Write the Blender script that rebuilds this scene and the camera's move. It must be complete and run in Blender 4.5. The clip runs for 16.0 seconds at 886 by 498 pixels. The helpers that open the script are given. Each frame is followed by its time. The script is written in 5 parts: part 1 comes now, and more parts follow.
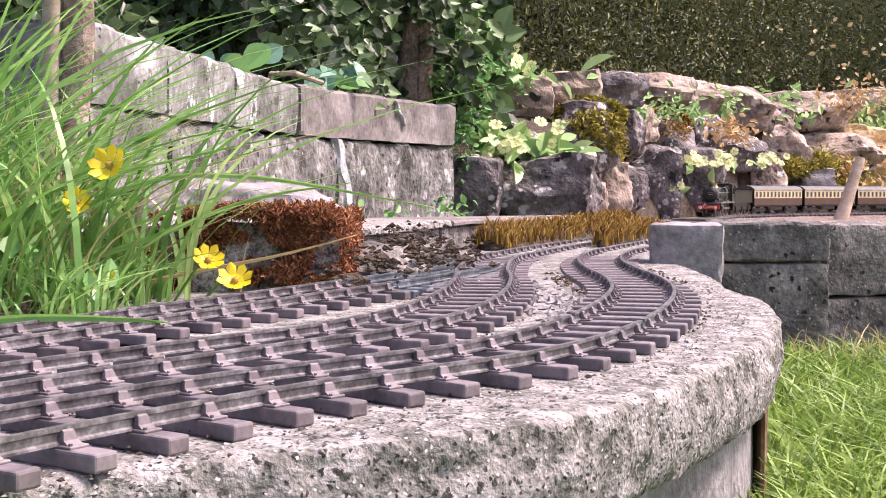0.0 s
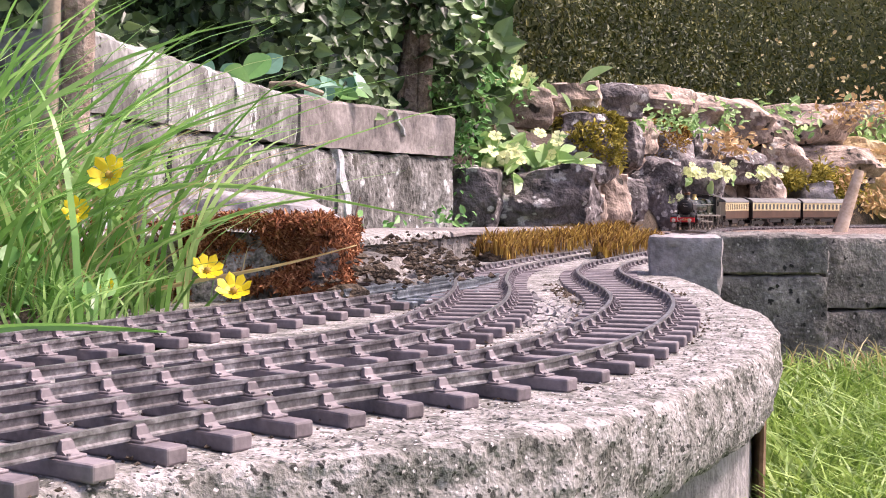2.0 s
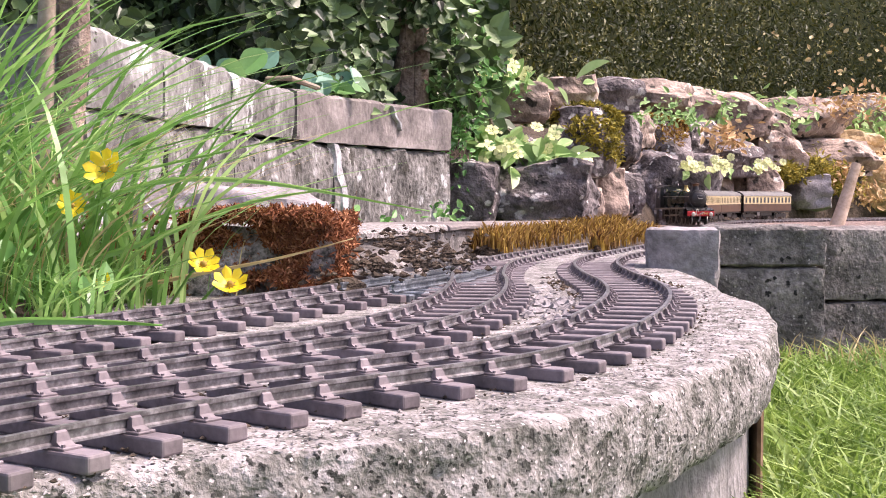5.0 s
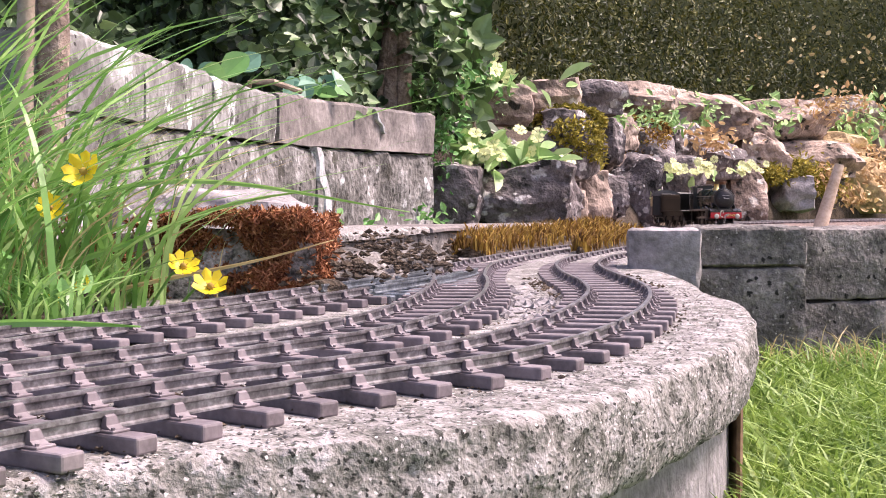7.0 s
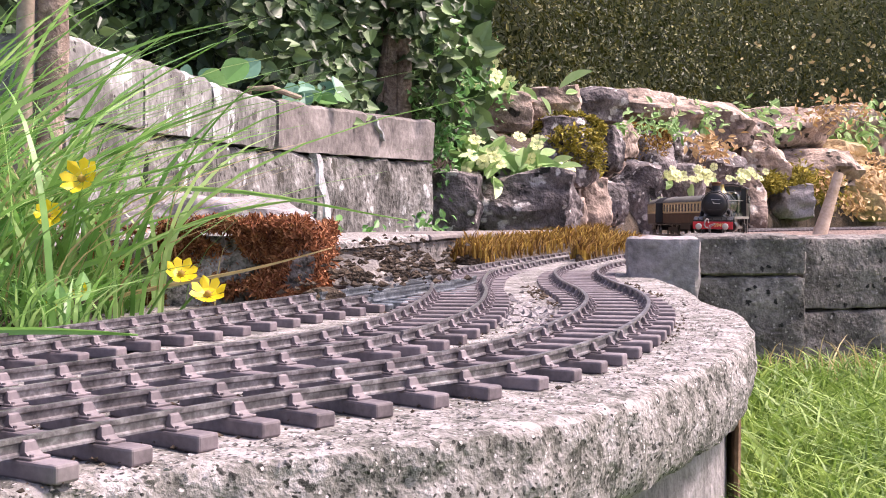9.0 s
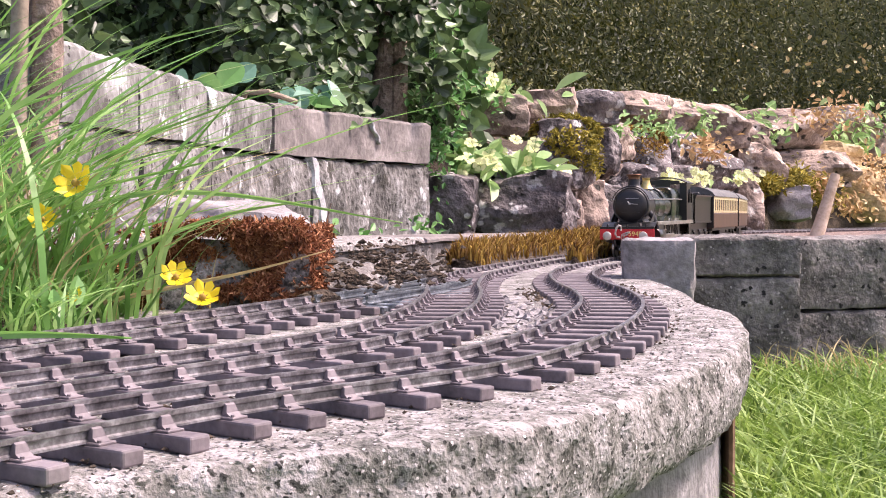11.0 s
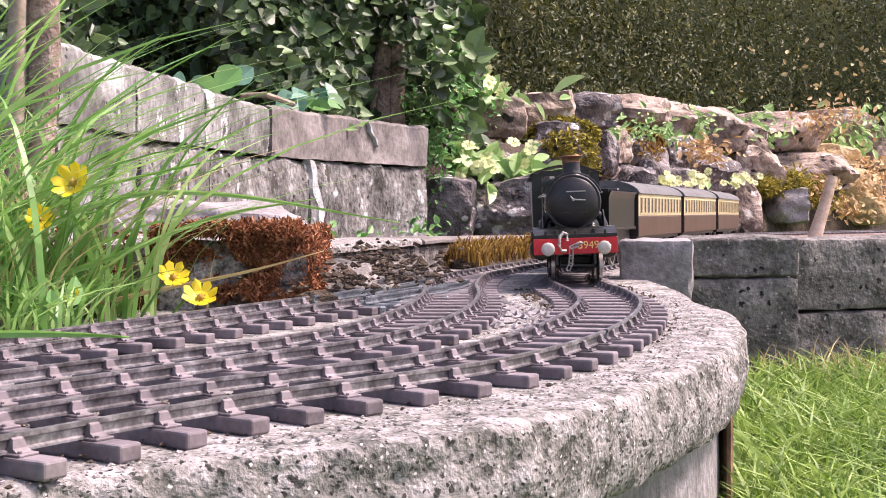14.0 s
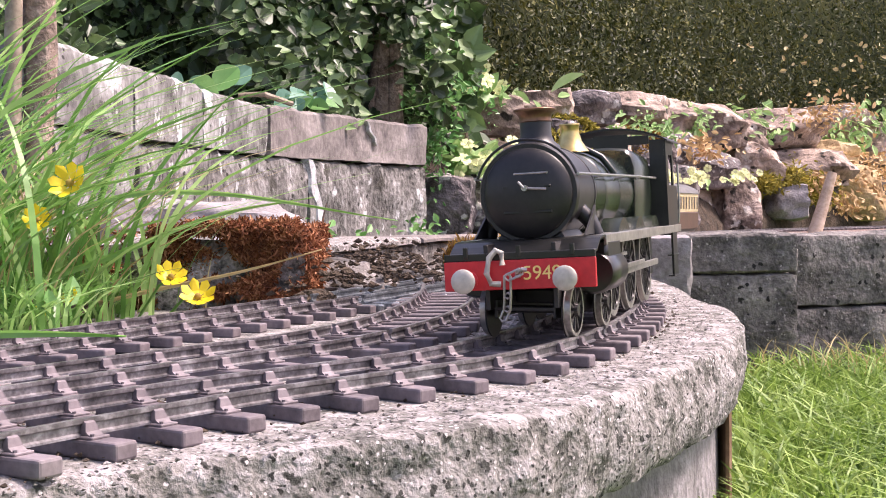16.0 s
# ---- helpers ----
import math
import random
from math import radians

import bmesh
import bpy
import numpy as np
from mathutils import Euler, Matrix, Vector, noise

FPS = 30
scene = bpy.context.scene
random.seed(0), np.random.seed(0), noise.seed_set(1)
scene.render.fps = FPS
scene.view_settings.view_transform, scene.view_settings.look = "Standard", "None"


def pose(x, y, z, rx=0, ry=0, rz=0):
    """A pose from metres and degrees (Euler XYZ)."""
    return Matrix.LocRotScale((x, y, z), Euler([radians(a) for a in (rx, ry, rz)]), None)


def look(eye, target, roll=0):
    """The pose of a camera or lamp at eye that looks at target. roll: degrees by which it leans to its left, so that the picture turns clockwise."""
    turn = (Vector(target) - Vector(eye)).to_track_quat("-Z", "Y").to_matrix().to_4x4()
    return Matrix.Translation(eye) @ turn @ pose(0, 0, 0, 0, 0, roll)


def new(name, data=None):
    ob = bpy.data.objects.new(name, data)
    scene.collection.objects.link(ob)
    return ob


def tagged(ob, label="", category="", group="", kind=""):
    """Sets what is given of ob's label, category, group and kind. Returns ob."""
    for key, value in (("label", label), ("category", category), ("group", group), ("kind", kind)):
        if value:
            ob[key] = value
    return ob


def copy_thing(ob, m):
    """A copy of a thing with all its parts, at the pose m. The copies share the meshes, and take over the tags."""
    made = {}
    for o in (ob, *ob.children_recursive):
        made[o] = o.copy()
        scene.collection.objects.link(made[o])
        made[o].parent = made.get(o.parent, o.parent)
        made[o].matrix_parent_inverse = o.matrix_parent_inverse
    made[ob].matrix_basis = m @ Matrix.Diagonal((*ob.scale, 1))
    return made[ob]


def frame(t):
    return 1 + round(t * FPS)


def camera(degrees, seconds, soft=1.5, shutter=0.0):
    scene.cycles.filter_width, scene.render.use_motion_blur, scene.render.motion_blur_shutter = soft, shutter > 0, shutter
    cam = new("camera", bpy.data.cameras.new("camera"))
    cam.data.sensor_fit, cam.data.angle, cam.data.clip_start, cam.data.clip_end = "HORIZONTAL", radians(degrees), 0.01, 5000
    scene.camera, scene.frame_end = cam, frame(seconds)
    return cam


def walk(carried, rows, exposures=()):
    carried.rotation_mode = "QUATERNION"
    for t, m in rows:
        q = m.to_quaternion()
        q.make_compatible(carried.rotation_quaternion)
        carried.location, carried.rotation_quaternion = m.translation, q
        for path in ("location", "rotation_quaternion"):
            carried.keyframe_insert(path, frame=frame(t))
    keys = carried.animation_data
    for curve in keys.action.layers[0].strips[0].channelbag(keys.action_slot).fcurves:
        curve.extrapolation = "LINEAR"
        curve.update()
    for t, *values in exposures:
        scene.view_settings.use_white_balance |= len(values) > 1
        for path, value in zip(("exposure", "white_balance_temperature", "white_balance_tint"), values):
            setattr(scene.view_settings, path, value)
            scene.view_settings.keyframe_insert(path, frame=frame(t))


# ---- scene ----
cam = camera(36.2, 16.0, soft=1.0)
PATH = [
    (0.0, -0.00533, -0.00053, 0.07973, 87.173, -0.2, 0.852),
    (0.5, -0.00492, -0.00047, 0.0787, 87.33, -0.219, 0.826),
    (1.0, -0.00491, -0.00043, 0.07815, 87.468, -0.206, 0.772),
    (1.5, -0.00485, 0.00017, 0.07939, 87.5, -0.413, 0.81),
    (2.0, -0.0057, -0.00029, 0.07998, 87.623, -0.499, 0.81),
    (2.5, -0.00465, 0.00017, 0.07982, 87.709, -0.469, 0.751),
    (3.0, -0.00529, -0.00022, 0.07785, 87.678, -0.448, 0.76),
    (3.5, -0.00523, 0.00065, 0.0783, 87.588, -0.376, 0.783),
    (4.0, -0.00572, 0.00065, 0.07924, 87.414, -0.399, 0.919),
    (6.5, -0.00125, 0.00015, 0.07536, 87.549, 0.123, 0.175),
    (7.0, -0.00056, -0.00029, 0.0754, 87.606, 0.095, 0.09),
    (7.5, -0.00138, 0.00063, 0.07756, 87.628, 0.096, 0.017),
    (8.0, 0.0, -0.0, 0.07594, 87.709, 0.013, -0.001),
    (8.5, 0.00028, -0.00065, 0.0763, 87.797, -0.058, 0.033),
    (9.0, 0.00029, 0.00082, 0.07718, 87.862, -0.129, 0.078),
    (11.5, 0.00358, -0.00048, 0.07539, 88.062, 0.223, -0.009),
    (12.0, 0.00311, -0.00068, 0.07479, 88.123, 0.237, 0.012),
    (12.5, 0.00351, -0.00067, 0.0753, 88.171, 0.266, 0.01),
    (13.0, 0.00284, -0.00064, 0.07556, 88.19, 0.309, -0.035),
    (13.5, 0.00358, -0.00024, 0.07495, 88.183, 0.284, -0.076),
    (14.0, 0.00344, -0.00032, 0.07279, 88.186, 0.302, -0.105),
    (14.5, 0.00298, -0.00016, 0.07412, 88.171, 0.363, -0.095),
    (15.0, 0.00412, -0.00041, 0.07458, 88.153, 0.442, -0.071),
    (15.5, 0.00567, -0.00113, 0.07225, 88.136, 0.569, -0.086),
    (16.0, 0.00552, -0.00025, 0.07177, 88.145, 0.69, -0.099),
]
walk(cam, [(t, pose(*p)) for t, *p in PATH], exposures=[(0, 1.09, 6700, 29), (16, 1.09, 6700, 29)])

# world and sun: bright overcast garden light, a soft sun from the upper right
world = bpy.data.worlds.new("sky")
scene.world = world
world.use_nodes = True
wn = world.node_tree
sky = wn.nodes.new("ShaderNodeTexSky")
sky.sky_type, sky.sun_disc = 'NISHITA', False
sky.sun_elevation, sky.sun_rotation = radians(58), radians(80)
sky.air_density, sky.dust_density, sky.ozone_density = 1.0, 4.0, 1.0
wn.nodes["Background"].inputs[1].default_value = 0.15
wn.links.new(sky.outputs[0], wn.nodes["Background"].inputs[0])
sun = new("sun", bpy.data.lights.new("sun", 'SUN'))
sun.data.energy, sun.data.angle, sun.data.color = 3.2, radians(12), (1.0, 0.95, 0.86)
az, el = radians(80), radians(58)
sun.matrix_world = look((5 * math.sin(az) * math.cos(el), 5 * math.cos(az) * math.cos(el), 5 * math.sin(el)), (0, 0, 0))

# ---- materials ----


def mat(name, cols, scale=40.0, rough=0.8, bump=0.3, fine=6.0, metal=0.0, local=False, island=0.0, vary=0.0, trans=0.0, spec=0.5, dist=0.002, specks=()):
    """Noise at two scales between the given colours, with fine relief; island / vary shift the value piece by piece."""
    m = bpy.data.materials.new(name)
    m.use_nodes = True
    nt = m.node_tree
    N, L = nt.nodes, nt.links
    b = N["Principled BSDF"]
    b.inputs["Roughness"].default_value, b.inputs["Metallic"].default_value = rough, metal
    b.inputs["Specular IOR Level"].default_value = spec
    if local:
        src = N.new("ShaderNodeTexCoord").outputs["Object"]
    else:
        src = N.new("ShaderNodeNewGeometry").outputs["Position"]
    n1, n2 = N.new("ShaderNodeTexNoise"), N.new("ShaderNodeTexNoise")
    n1.inputs["Scale"].default_value, n1.inputs["Detail"].default_value, n1.inputs["Roughness"].default_value = scale, 6, 0.62
    n2.inputs["Scale"].default_value, n2.inputs["Detail"].default_value = scale * fine, 4
    for n in (n1, n2):
        L.new(src, n.inputs["Vector"])
    mix = N.new("ShaderNodeMath")
    mix.operation = 'MULTIPLY_ADD'
    L.new(n2.outputs[0], mix.inputs[0])
    mix.inputs[1].default_value = 0.45
    L.new(n1.outputs[0], mix.inputs[2])
    val = mix.outputs[0]
    lo, hi = 0.48, 0.98
    for amount, kind in ((island, 0), (vary, 1)):
        if amount:
            r = N.new("ShaderNodeNewGeometry").outputs["Random Per Island"] if kind == 0 else N.new("ShaderNodeObjectInfo").outputs["Random"]
            a = N.new("ShaderNodeMath")
            a.operation = 'MULTIPLY_ADD'
            L.new(r, a.inputs[0])
            a.inputs[1].default_value = amount
            L.new(val, a.inputs[2])
            val = a.outputs[0]
            hi += amount * 0.8
            lo += amount * 0.2
    ramp = N.new("ShaderNodeValToRGB")
    L.new(val, ramp.inputs[0])
    e = ramp.color_ramp.elements
    while len(e) < len(cols):
        e.new(0.5)
    for i, c in enumerate(cols):
        e[i].position = (lo + (hi - lo) * i / (len(cols) - 1)) / 1.0 if hi <= 1 else (lo + (hi - lo) * i / (len(cols) - 1)) / hi
        e[i].color = (*c, 1)
    if hi > 1:
        d = N.new("ShaderNodeMath")
        d.operation = 'DIVIDE'
        L.new(val, d.inputs[0])
        d.inputs[1].default_value = hi
        L.new(d.outputs[0], ramp.inputs[0])
    colour = ramp.outputs[0]
    for size, share, tint in specks:
        vo, wob = N.new("ShaderNodeTexVoronoi"), N.new("ShaderNodeVectorMath")
        wob.operation = 'MULTIPLY_ADD'
        L.new(n2.outputs[1], wob.inputs[0])
        wob.inputs[1].default_value = (1.2 / size,) * 3
        L.new(src, wob.inputs[2])
        L.new(wob.outputs[0], vo.inputs["Vector"])
        vo.inputs["Scale"].default_value = size
        pick, near, both = N.new("ShaderNodeMath"), N.new("ShaderNodeMapRange"), N.new("ShaderNodeMath")
        sep = N.new("ShaderNodeSeparateColor")
        L.new(vo.outputs["Color"], sep.inputs[0])
        pick.operation, pick.inputs[1].default_value = 'LESS_THAN', share
        L.new(sep.outputs[0], pick.inputs[0])
        L.new(vo.outputs["Distance"], near.inputs[0])
        near.inputs[1].default_value, near.inputs[2].default_value, near.inputs[3].default_value, near.inputs[4].default_value = .30, .46, 1.0, 0.0
        both.operation = 'MULTIPLY'
        L.new(pick.outputs[0], both.inputs[0])
        L.new(near.outputs[0], both.inputs[1])
        mx = N.new("ShaderNodeMix")
        mx.data_type = 'RGBA'
        L.new(both.outputs[0], mx.inputs[0])
        L.new(colour, mx.inputs[6])
        mx.inputs[7].default_value = (*tint, 1)
        colour = mx.outputs[2]
    L.new(colour, b.inputs["Base Color"])
    if bump:
        bn = N.new("ShaderNodeBump")
        bn.inputs["Strength"].default_value, bn.inputs["Distance"].default_value = bump, dist
        L.new(mix.outputs[0], bn.inputs["Height"])
        L.new(bn.outputs[0], b.inputs["Normal"])
    if trans:
        t = N.new("ShaderNodeBsdfTranslucent")
        L.new(ramp.outputs[0], t.inputs[0])
        ms = N.new("ShaderNodeMixShader")
        ms.inputs[0].default_value = trans
        L.new(b.outputs[0], ms.inputs[1])
        L.new(t.outputs[0], ms.inputs[2])
        L.new(ms.outputs[0], N["Material Output"].inputs[0])
    return m


M_CONC = mat("weathered_concrete", [(.02, .02, .018), (.10, .097, .088), (.27, .25, .235), (.42, .38, .375), (.62, .565, .57)], 120, .95, 1.0, 3.5, dist=.003)
M_SLAB = mat("pebbly_slab", [(.035, .034, .028), (.125, .12, .107), (.24, .223, .21), (.345, .318, .315), (.53, .49, .50)], 60, .95, 1.0, 6, dist=.004, specks=((95, .10, (.085, .082, .07)), (160, .10, (.05, .05, .043)), (430, .24, (.03, .029, .026)), (230, .12, (.035, .034, .03)), (520, .10, (.55, .5, .5))))
M_WALL = mat("rendered_wall", [(.035, .032, .028), (.11, .105, .098), (.19, .182, .172), (.33, .325, .315), (.66, .67, .68)], 9, .95, .9, 9, dist=.006, specks=((120, .10, (.04, .037, .033)), (17, .16, (.6, .61, .62)), (26, .14, (.075, .07, .062))))
M_WALLD = mat("bare_weathered_concrete", [(.025, .023, .02), (.085, .08, .073), (.15, .14, .13), (.25, .237, .225), (.45, .44, .43)], 11, .95, 1.0, 8, dist=.008, specks=((90, .16, (.03, .028, .024)), (23, .14, (.06, .055, .045)), (40, .10, (.5, .5, .5))))
M_CAP = mat("cap_stone", [(.06, .05, .05), (.19, .165, .155), (.34, .30, .285)], 10, .9, .6, 10, dist=.006)
M_STONE = mat("grey_stone", [(.03, .028, .025), (.105, .095, .088), (.20, .18, .168), (.36, .325, .30)], 26, .9, .8, 7, dist=.01, specks=((300, .09, (.32, .3, .28)), (130, .10, (.012, .011, .01))))
M_STONEL = mat("pale_stone", [(.12, .11, .11), (.25, .23, .23), (.38, .35, .36)], 14, .9, .7, 8, dist=.008)
M_ROCKD = mat("dark_lichen_rock", [(.025, .022, .02), (.1, .085, .085), (.2, .17, .17), (.42, .38, .37)], 9, .95, 1.0, 6, dist=.03, specks=((26, .22, (.5, .47, .46)), (60, .15, (.55, .52, .5)), (20, .15, (.015, .014, .013))))
M_ROCKP = mat("pinkish_rock", [(.05, .035, .03), (.22, .165, .135), (.42, .32, .265), (.7, .59, .51)], 6, .95, 1.0, 6, dist=.03, specks=((18, .18, (.62, .56, .5)), (24, .2, (.03, .025, .02))))
# ochre rock lightened: the flare's brightness is mixed into its colour
M_ROCKO = mat("flare_bright_ochre_rock", [(.22, .13, .06), (.52, .37, .2), (.74, .58, .36)], 6, .95, 1.0, 6, dist=.03)
M_SLEEP = mat("brown_sleeper_plastic", [(.075, .061, .064), (.158, .131, .138), (.25, .211, .22)], 60, .62, .25, 6, vary=.25, dist=.001)
M_RAIL = mat("oxidised_rail", [(.04, .037, .038), (.18, .166, .172), (.44, .425, .435)], 90, .38, .25, 5, metal=.55, dist=.0006)
M_FROG = mat("turnout_casting", [(.05, .055, .062), (.17, .19, .21), (.45, .48, .52)], 90, .34, .3, 5, metal=.5, dist=.0008)
M_SOIL = mat("dark_soil", [(.015, .012, .008), (.06, .042, .028), (.13, .095, .065)], 22, 1.0, 1.0, 6, dist=.02)
M_BED = mat("gravel_bed", [(.05, .035, .03), (.2, .14, .12), (.38, .28, .25)], 40, 1.0, 1.0, 5, dist=.01)
M_LAWN = mat("lawn_soil", [(.03, .05, .012), (.07, .13, .03), (.11, .2, .05)], 14, 1.0, .6, 6, dist=.02)
M_GRASS = mat("lawn_grass", [(.08, .155, .026), (.2, .32, .06), (.37, .49, .14)], 5, .55, 0, 6, island=.8, trans=.35)
M_BLADE = mat("long_grass", [(.07, .19, .04), (.19, .40, .09), (.42, .6, .22)], 6, .35, 0, 6, island=.9, trans=.35)
M_DRY = mat("dry_grass", [(.3, .22, .1), (.5, .4, .2), (.62, .52, .3)], 10, .7, 0, 6, island=.6, trans=.3)
M_IVY = mat("ivy_leaf", [(.014, .026, .009), (.06, .105, .038), (.20, .31, .12)], 8, .42, .1, 6, island=.9, trans=.12)
M_LEAF = mat("bright_leaf", [(.06, .2, .05), (.14, .34, .09), (.25, .48, .16)], 9, .45, .1, 6, island=.7, trans=.3)
M_BLUELEAF = mat("blue_green_leaf", [(.06, .17, .11), (.12, .27, .19), (.2, .38, .28)], 14, .45, .1, 6, island=.5, trans=.25)
M_HEDGE = mat("hedge_leaf", [(.010, .019, .003), (.045, .062, .010), (.17, .16, .032)], 3, .6, 0, 8, island=.8, trans=.15)
M_PLEAF = mat("pale_green_leaf", [(.14, .3, .08), (.3, .48, .17), (.46, .6, .28)], 12, .5, .1, 6, island=.6, trans=.3)
M_PRIM = mat("pale_primrose", [(.5, .56, .2), (.68, .72, .34), (.77, .79, .46)], 20, .6, 0, 6, island=.6, trans=.3)
M_YEL = mat("yellow_petal", [(.75, .5, .01), (.85, .65, .02), (.9, .76, .05)], 60, .4, 0, 6, island=.5, trans=.25)
M_MOSSY = mat("ochre_moss", [(.06, .025, .008), (.24, .13, .025), (.48, .33, .07)], 30, .95, 0, 6, island=.9, trans=.2)
M_MOSSB = mat("rust_brown_moss", [(.07, .02, .008), (.29, .105, .045), (.56, .28, .14)], 60, .95, 0, 6, island=.9, trans=.1)
M_MOSSG = mat("olive_moss", [(.08, .07, .01), (.27, .23, .035), (.46, .37, .06)], 12, .95, 0, 6, island=.8, trans=.15)
M_BARK = mat("bark", [(.06, .04, .03), (.24, .175, .14), (.5, .40, .33)], 25, .95, 1.0, 5, dist=.01)
M_TWIG = mat("pale_twig", [(.16, .12, .09), (.3, .24, .18), (.42, .35, .28)], 40, .9, .4, 5)
M_BLACK = mat("glossy_black_paint", [(.006, .006, .006), (.012, .012, .011), (.02, .019, .018)], 60, .28, .05, 6, local=True, dist=.0004)
M_SMOKE = mat("satin_black", [(.006, .005, .005), (.014, .012, .012), (.024, .02, .02)], 60, .42, .1, 6, local=True, dist=.0004)
M_GREEN = mat("dark_green_paint", [(.007, .011, .007), (.011, .017, .010), (.018, .026, .016)], 40, .25, .03, 6, local=True, dist=.0004)
M_RED = mat("red_beam_paint", [(.42, .015, .02), (.55, .022, .028), (.62, .035, .035)], 50, .42, .05, 6, local=True, dist=.0004)
M_STEEL = mat("bare_steel", [(.25, .24, .22), (.42, .4, .37), (.55, .53, .5)], 70, .35, .1, 6, metal=.85, local=True, dist=.0004)
M_BUF = mat("dull_buffer_steel", [(.36, .33, .28), (.5, .46, .4), (.6, .56, .49)], 60, .5, .1, 6, metal=.25, local=True, dist=.0004)
M_BRASS = mat("brass", [(.4, .28, .1), (.6, .44, .17), (.7, .55, .25)], 50, .3, .05, 6, metal=.9, local=True, dist=.0004)
M_COPPER = mat("dull_copper", [(.08, .04, .025), (.16, .085, .055), (.26, .14, .085)], 60, .4, .1, 6, metal=.8, local=True, dist=.0004)
M_GOLD = mat("gold_lettering", [(.7, .52, .15), (.8, .62, .2), (.85, .7, .28)], 60, .5, 0, 6, local=True)
M_CREAM = mat("cream_coach_paint", [(.58, .46, .25), (.68, .56, .33), (.76, .65, .42)], 30, .4, .04, 6, local=True, dist=.0004)
M_CHOC = mat("chocolate_coach_paint", [(.045, .022, .014), (.075, .036, .022), (.11, .055, .035)], 30, .4, .04, 6, local=True, dist=.0004)
M_ROOF = mat("grey_coach_roof", [(.05, .047, .045), (.1, .095, .09), (.16, .15, .14)], 30, .6, .1, 6, local=True, dist=.0006)
M_PANE = mat("coach_window_glass", [(.05, .05, .055), (.09, .09, .1), (.14, .14, .15)], 20, .08, 0, 6, local=True)
M_WOOD = mat("weathered_wood", [(.1, .055, .03), (.22, .13, .075), (.36, .24, .15)], 30, .9, .5, 5, dist=.003)

# ---- mesh helpers ----


def part(name, bm, material, parent=None, label="", smooth=False):
    """Links a bmesh (or a mesh) as one mesh object under a thing or a part."""
    if isinstance(bm, bmesh.types.BMesh):
        me = bpy.data.meshes.new(name)
        bm.normal_update()
        bm.to_mesh(me)
        bm.free()
    else:
        me = bm
    if material and not me.materials:
        me.materials.append(material)
    if smooth:
        me.polygons.foreach_set("use_smooth", [True] * len(me.polygons))
        try:
            me.set_sharp_from_angle(angle=radians(38))
        except AttributeError:
            pass
    ob = new(name, me)
    if parent:
        ob.parent = parent
    return ob


def thing(name, label, category, group="", kind=""):
    return tagged(new(name), label, category, group, kind)


def raw(name, verts, faces):
    me = bpy.data.meshes.new(name)
    me.from_pydata([tuple(v) for v in verts], [], faces)
    me.update()
    return me


def bx(bm, x0, x1, y0, y1, z0, z1, bev=0.0, seg=1):
    r = bmesh.ops.create_cube(bm, size=1)
    vs = r["verts"]
    for v in vs:
        v.co = Vector(((x0 + x1) / 2 + v.co.x * (x1 - x0), (y0 + y1) / 2 + v.co.y * (y1 - y0), (z0 + z1) / 2 + v.co.z * (z1 - z0)))
    if bev:
        es = list({e for v in vs for e in v.link_edges})
        bmesh.ops.bevel(bm, geom=es, offset=bev, segments=seg, affect='EDGES', profile=.5)
    return bm


def loft(bm, rings, closed=True, caps=True):
    """Rings of equal length joined into a skin."""
    vr = [[bm.verts.new(p) for p in r] for r in rings]
    n = len(vr[0])
    for a, b in zip(vr, vr[1:]):
        for i in range(n if closed else n - 1):
            j = (i + 1) % n
            bm.faces.new((a[i], a[j], b[j], b[i]))
    if caps and closed:
        bm.faces.new(vr[0][::-1])
        bm.faces.new(vr[-1])
    return bm


def frame_of(d):
    d = Vector(d).normalized()
    u = d.cross(Vector((0, 0, 1)) if abs(d.z) < .95 else Vector((1, 0, 0))).normalized()
    return d, u, u.cross(d)


def cyl(bm, p0, p1, r0, r1=None, seg=20):
    r1 = r0 if r1 is None else r1
    p0, p1 = Vector(p0), Vector(p1)
    d, u, w = frame_of(p1 - p0)
    rings = [[p + (u * math.cos(6.28318 * i / seg) + w * math.sin(6.28318 * i / seg)) * r for i in range(seg)] for p, r in ((p0, r0), (p1, r1))]
    return loft(bm, rings)


def turned(bm, p0, axis, prof, seg=28):
    """A turned body: prof is (distance along axis, radius)."""
    d, u, w = frame_of(axis)
    p0 = Vector(p0)
    rings = [[p0 + d * a + (u * math.cos(6.28318 * i / seg) + w * math.sin(6.28318 * i / seg)) * max(r, 1e-5) for i in range(seg)] for a, r in prof]
    return loft(bm, rings)


def tube(bm, pts, r, seg=8):
    pts = [Vector(p) for p in pts]
    rings = []
    for i, p in enumerate(pts):
        d, u, w = frame_of(pts[min(i + 1, len(pts) - 1)] - pts[max(i - 1, 0)])
        rr = r[i] if isinstance(r, (list, tuple)) else r
        rings.append([p + (u * math.cos(6.28318 * k / seg) + w * math.sin(6.28318 * k / seg)) * rr for k in range(seg)])
    return loft(bm, rings)


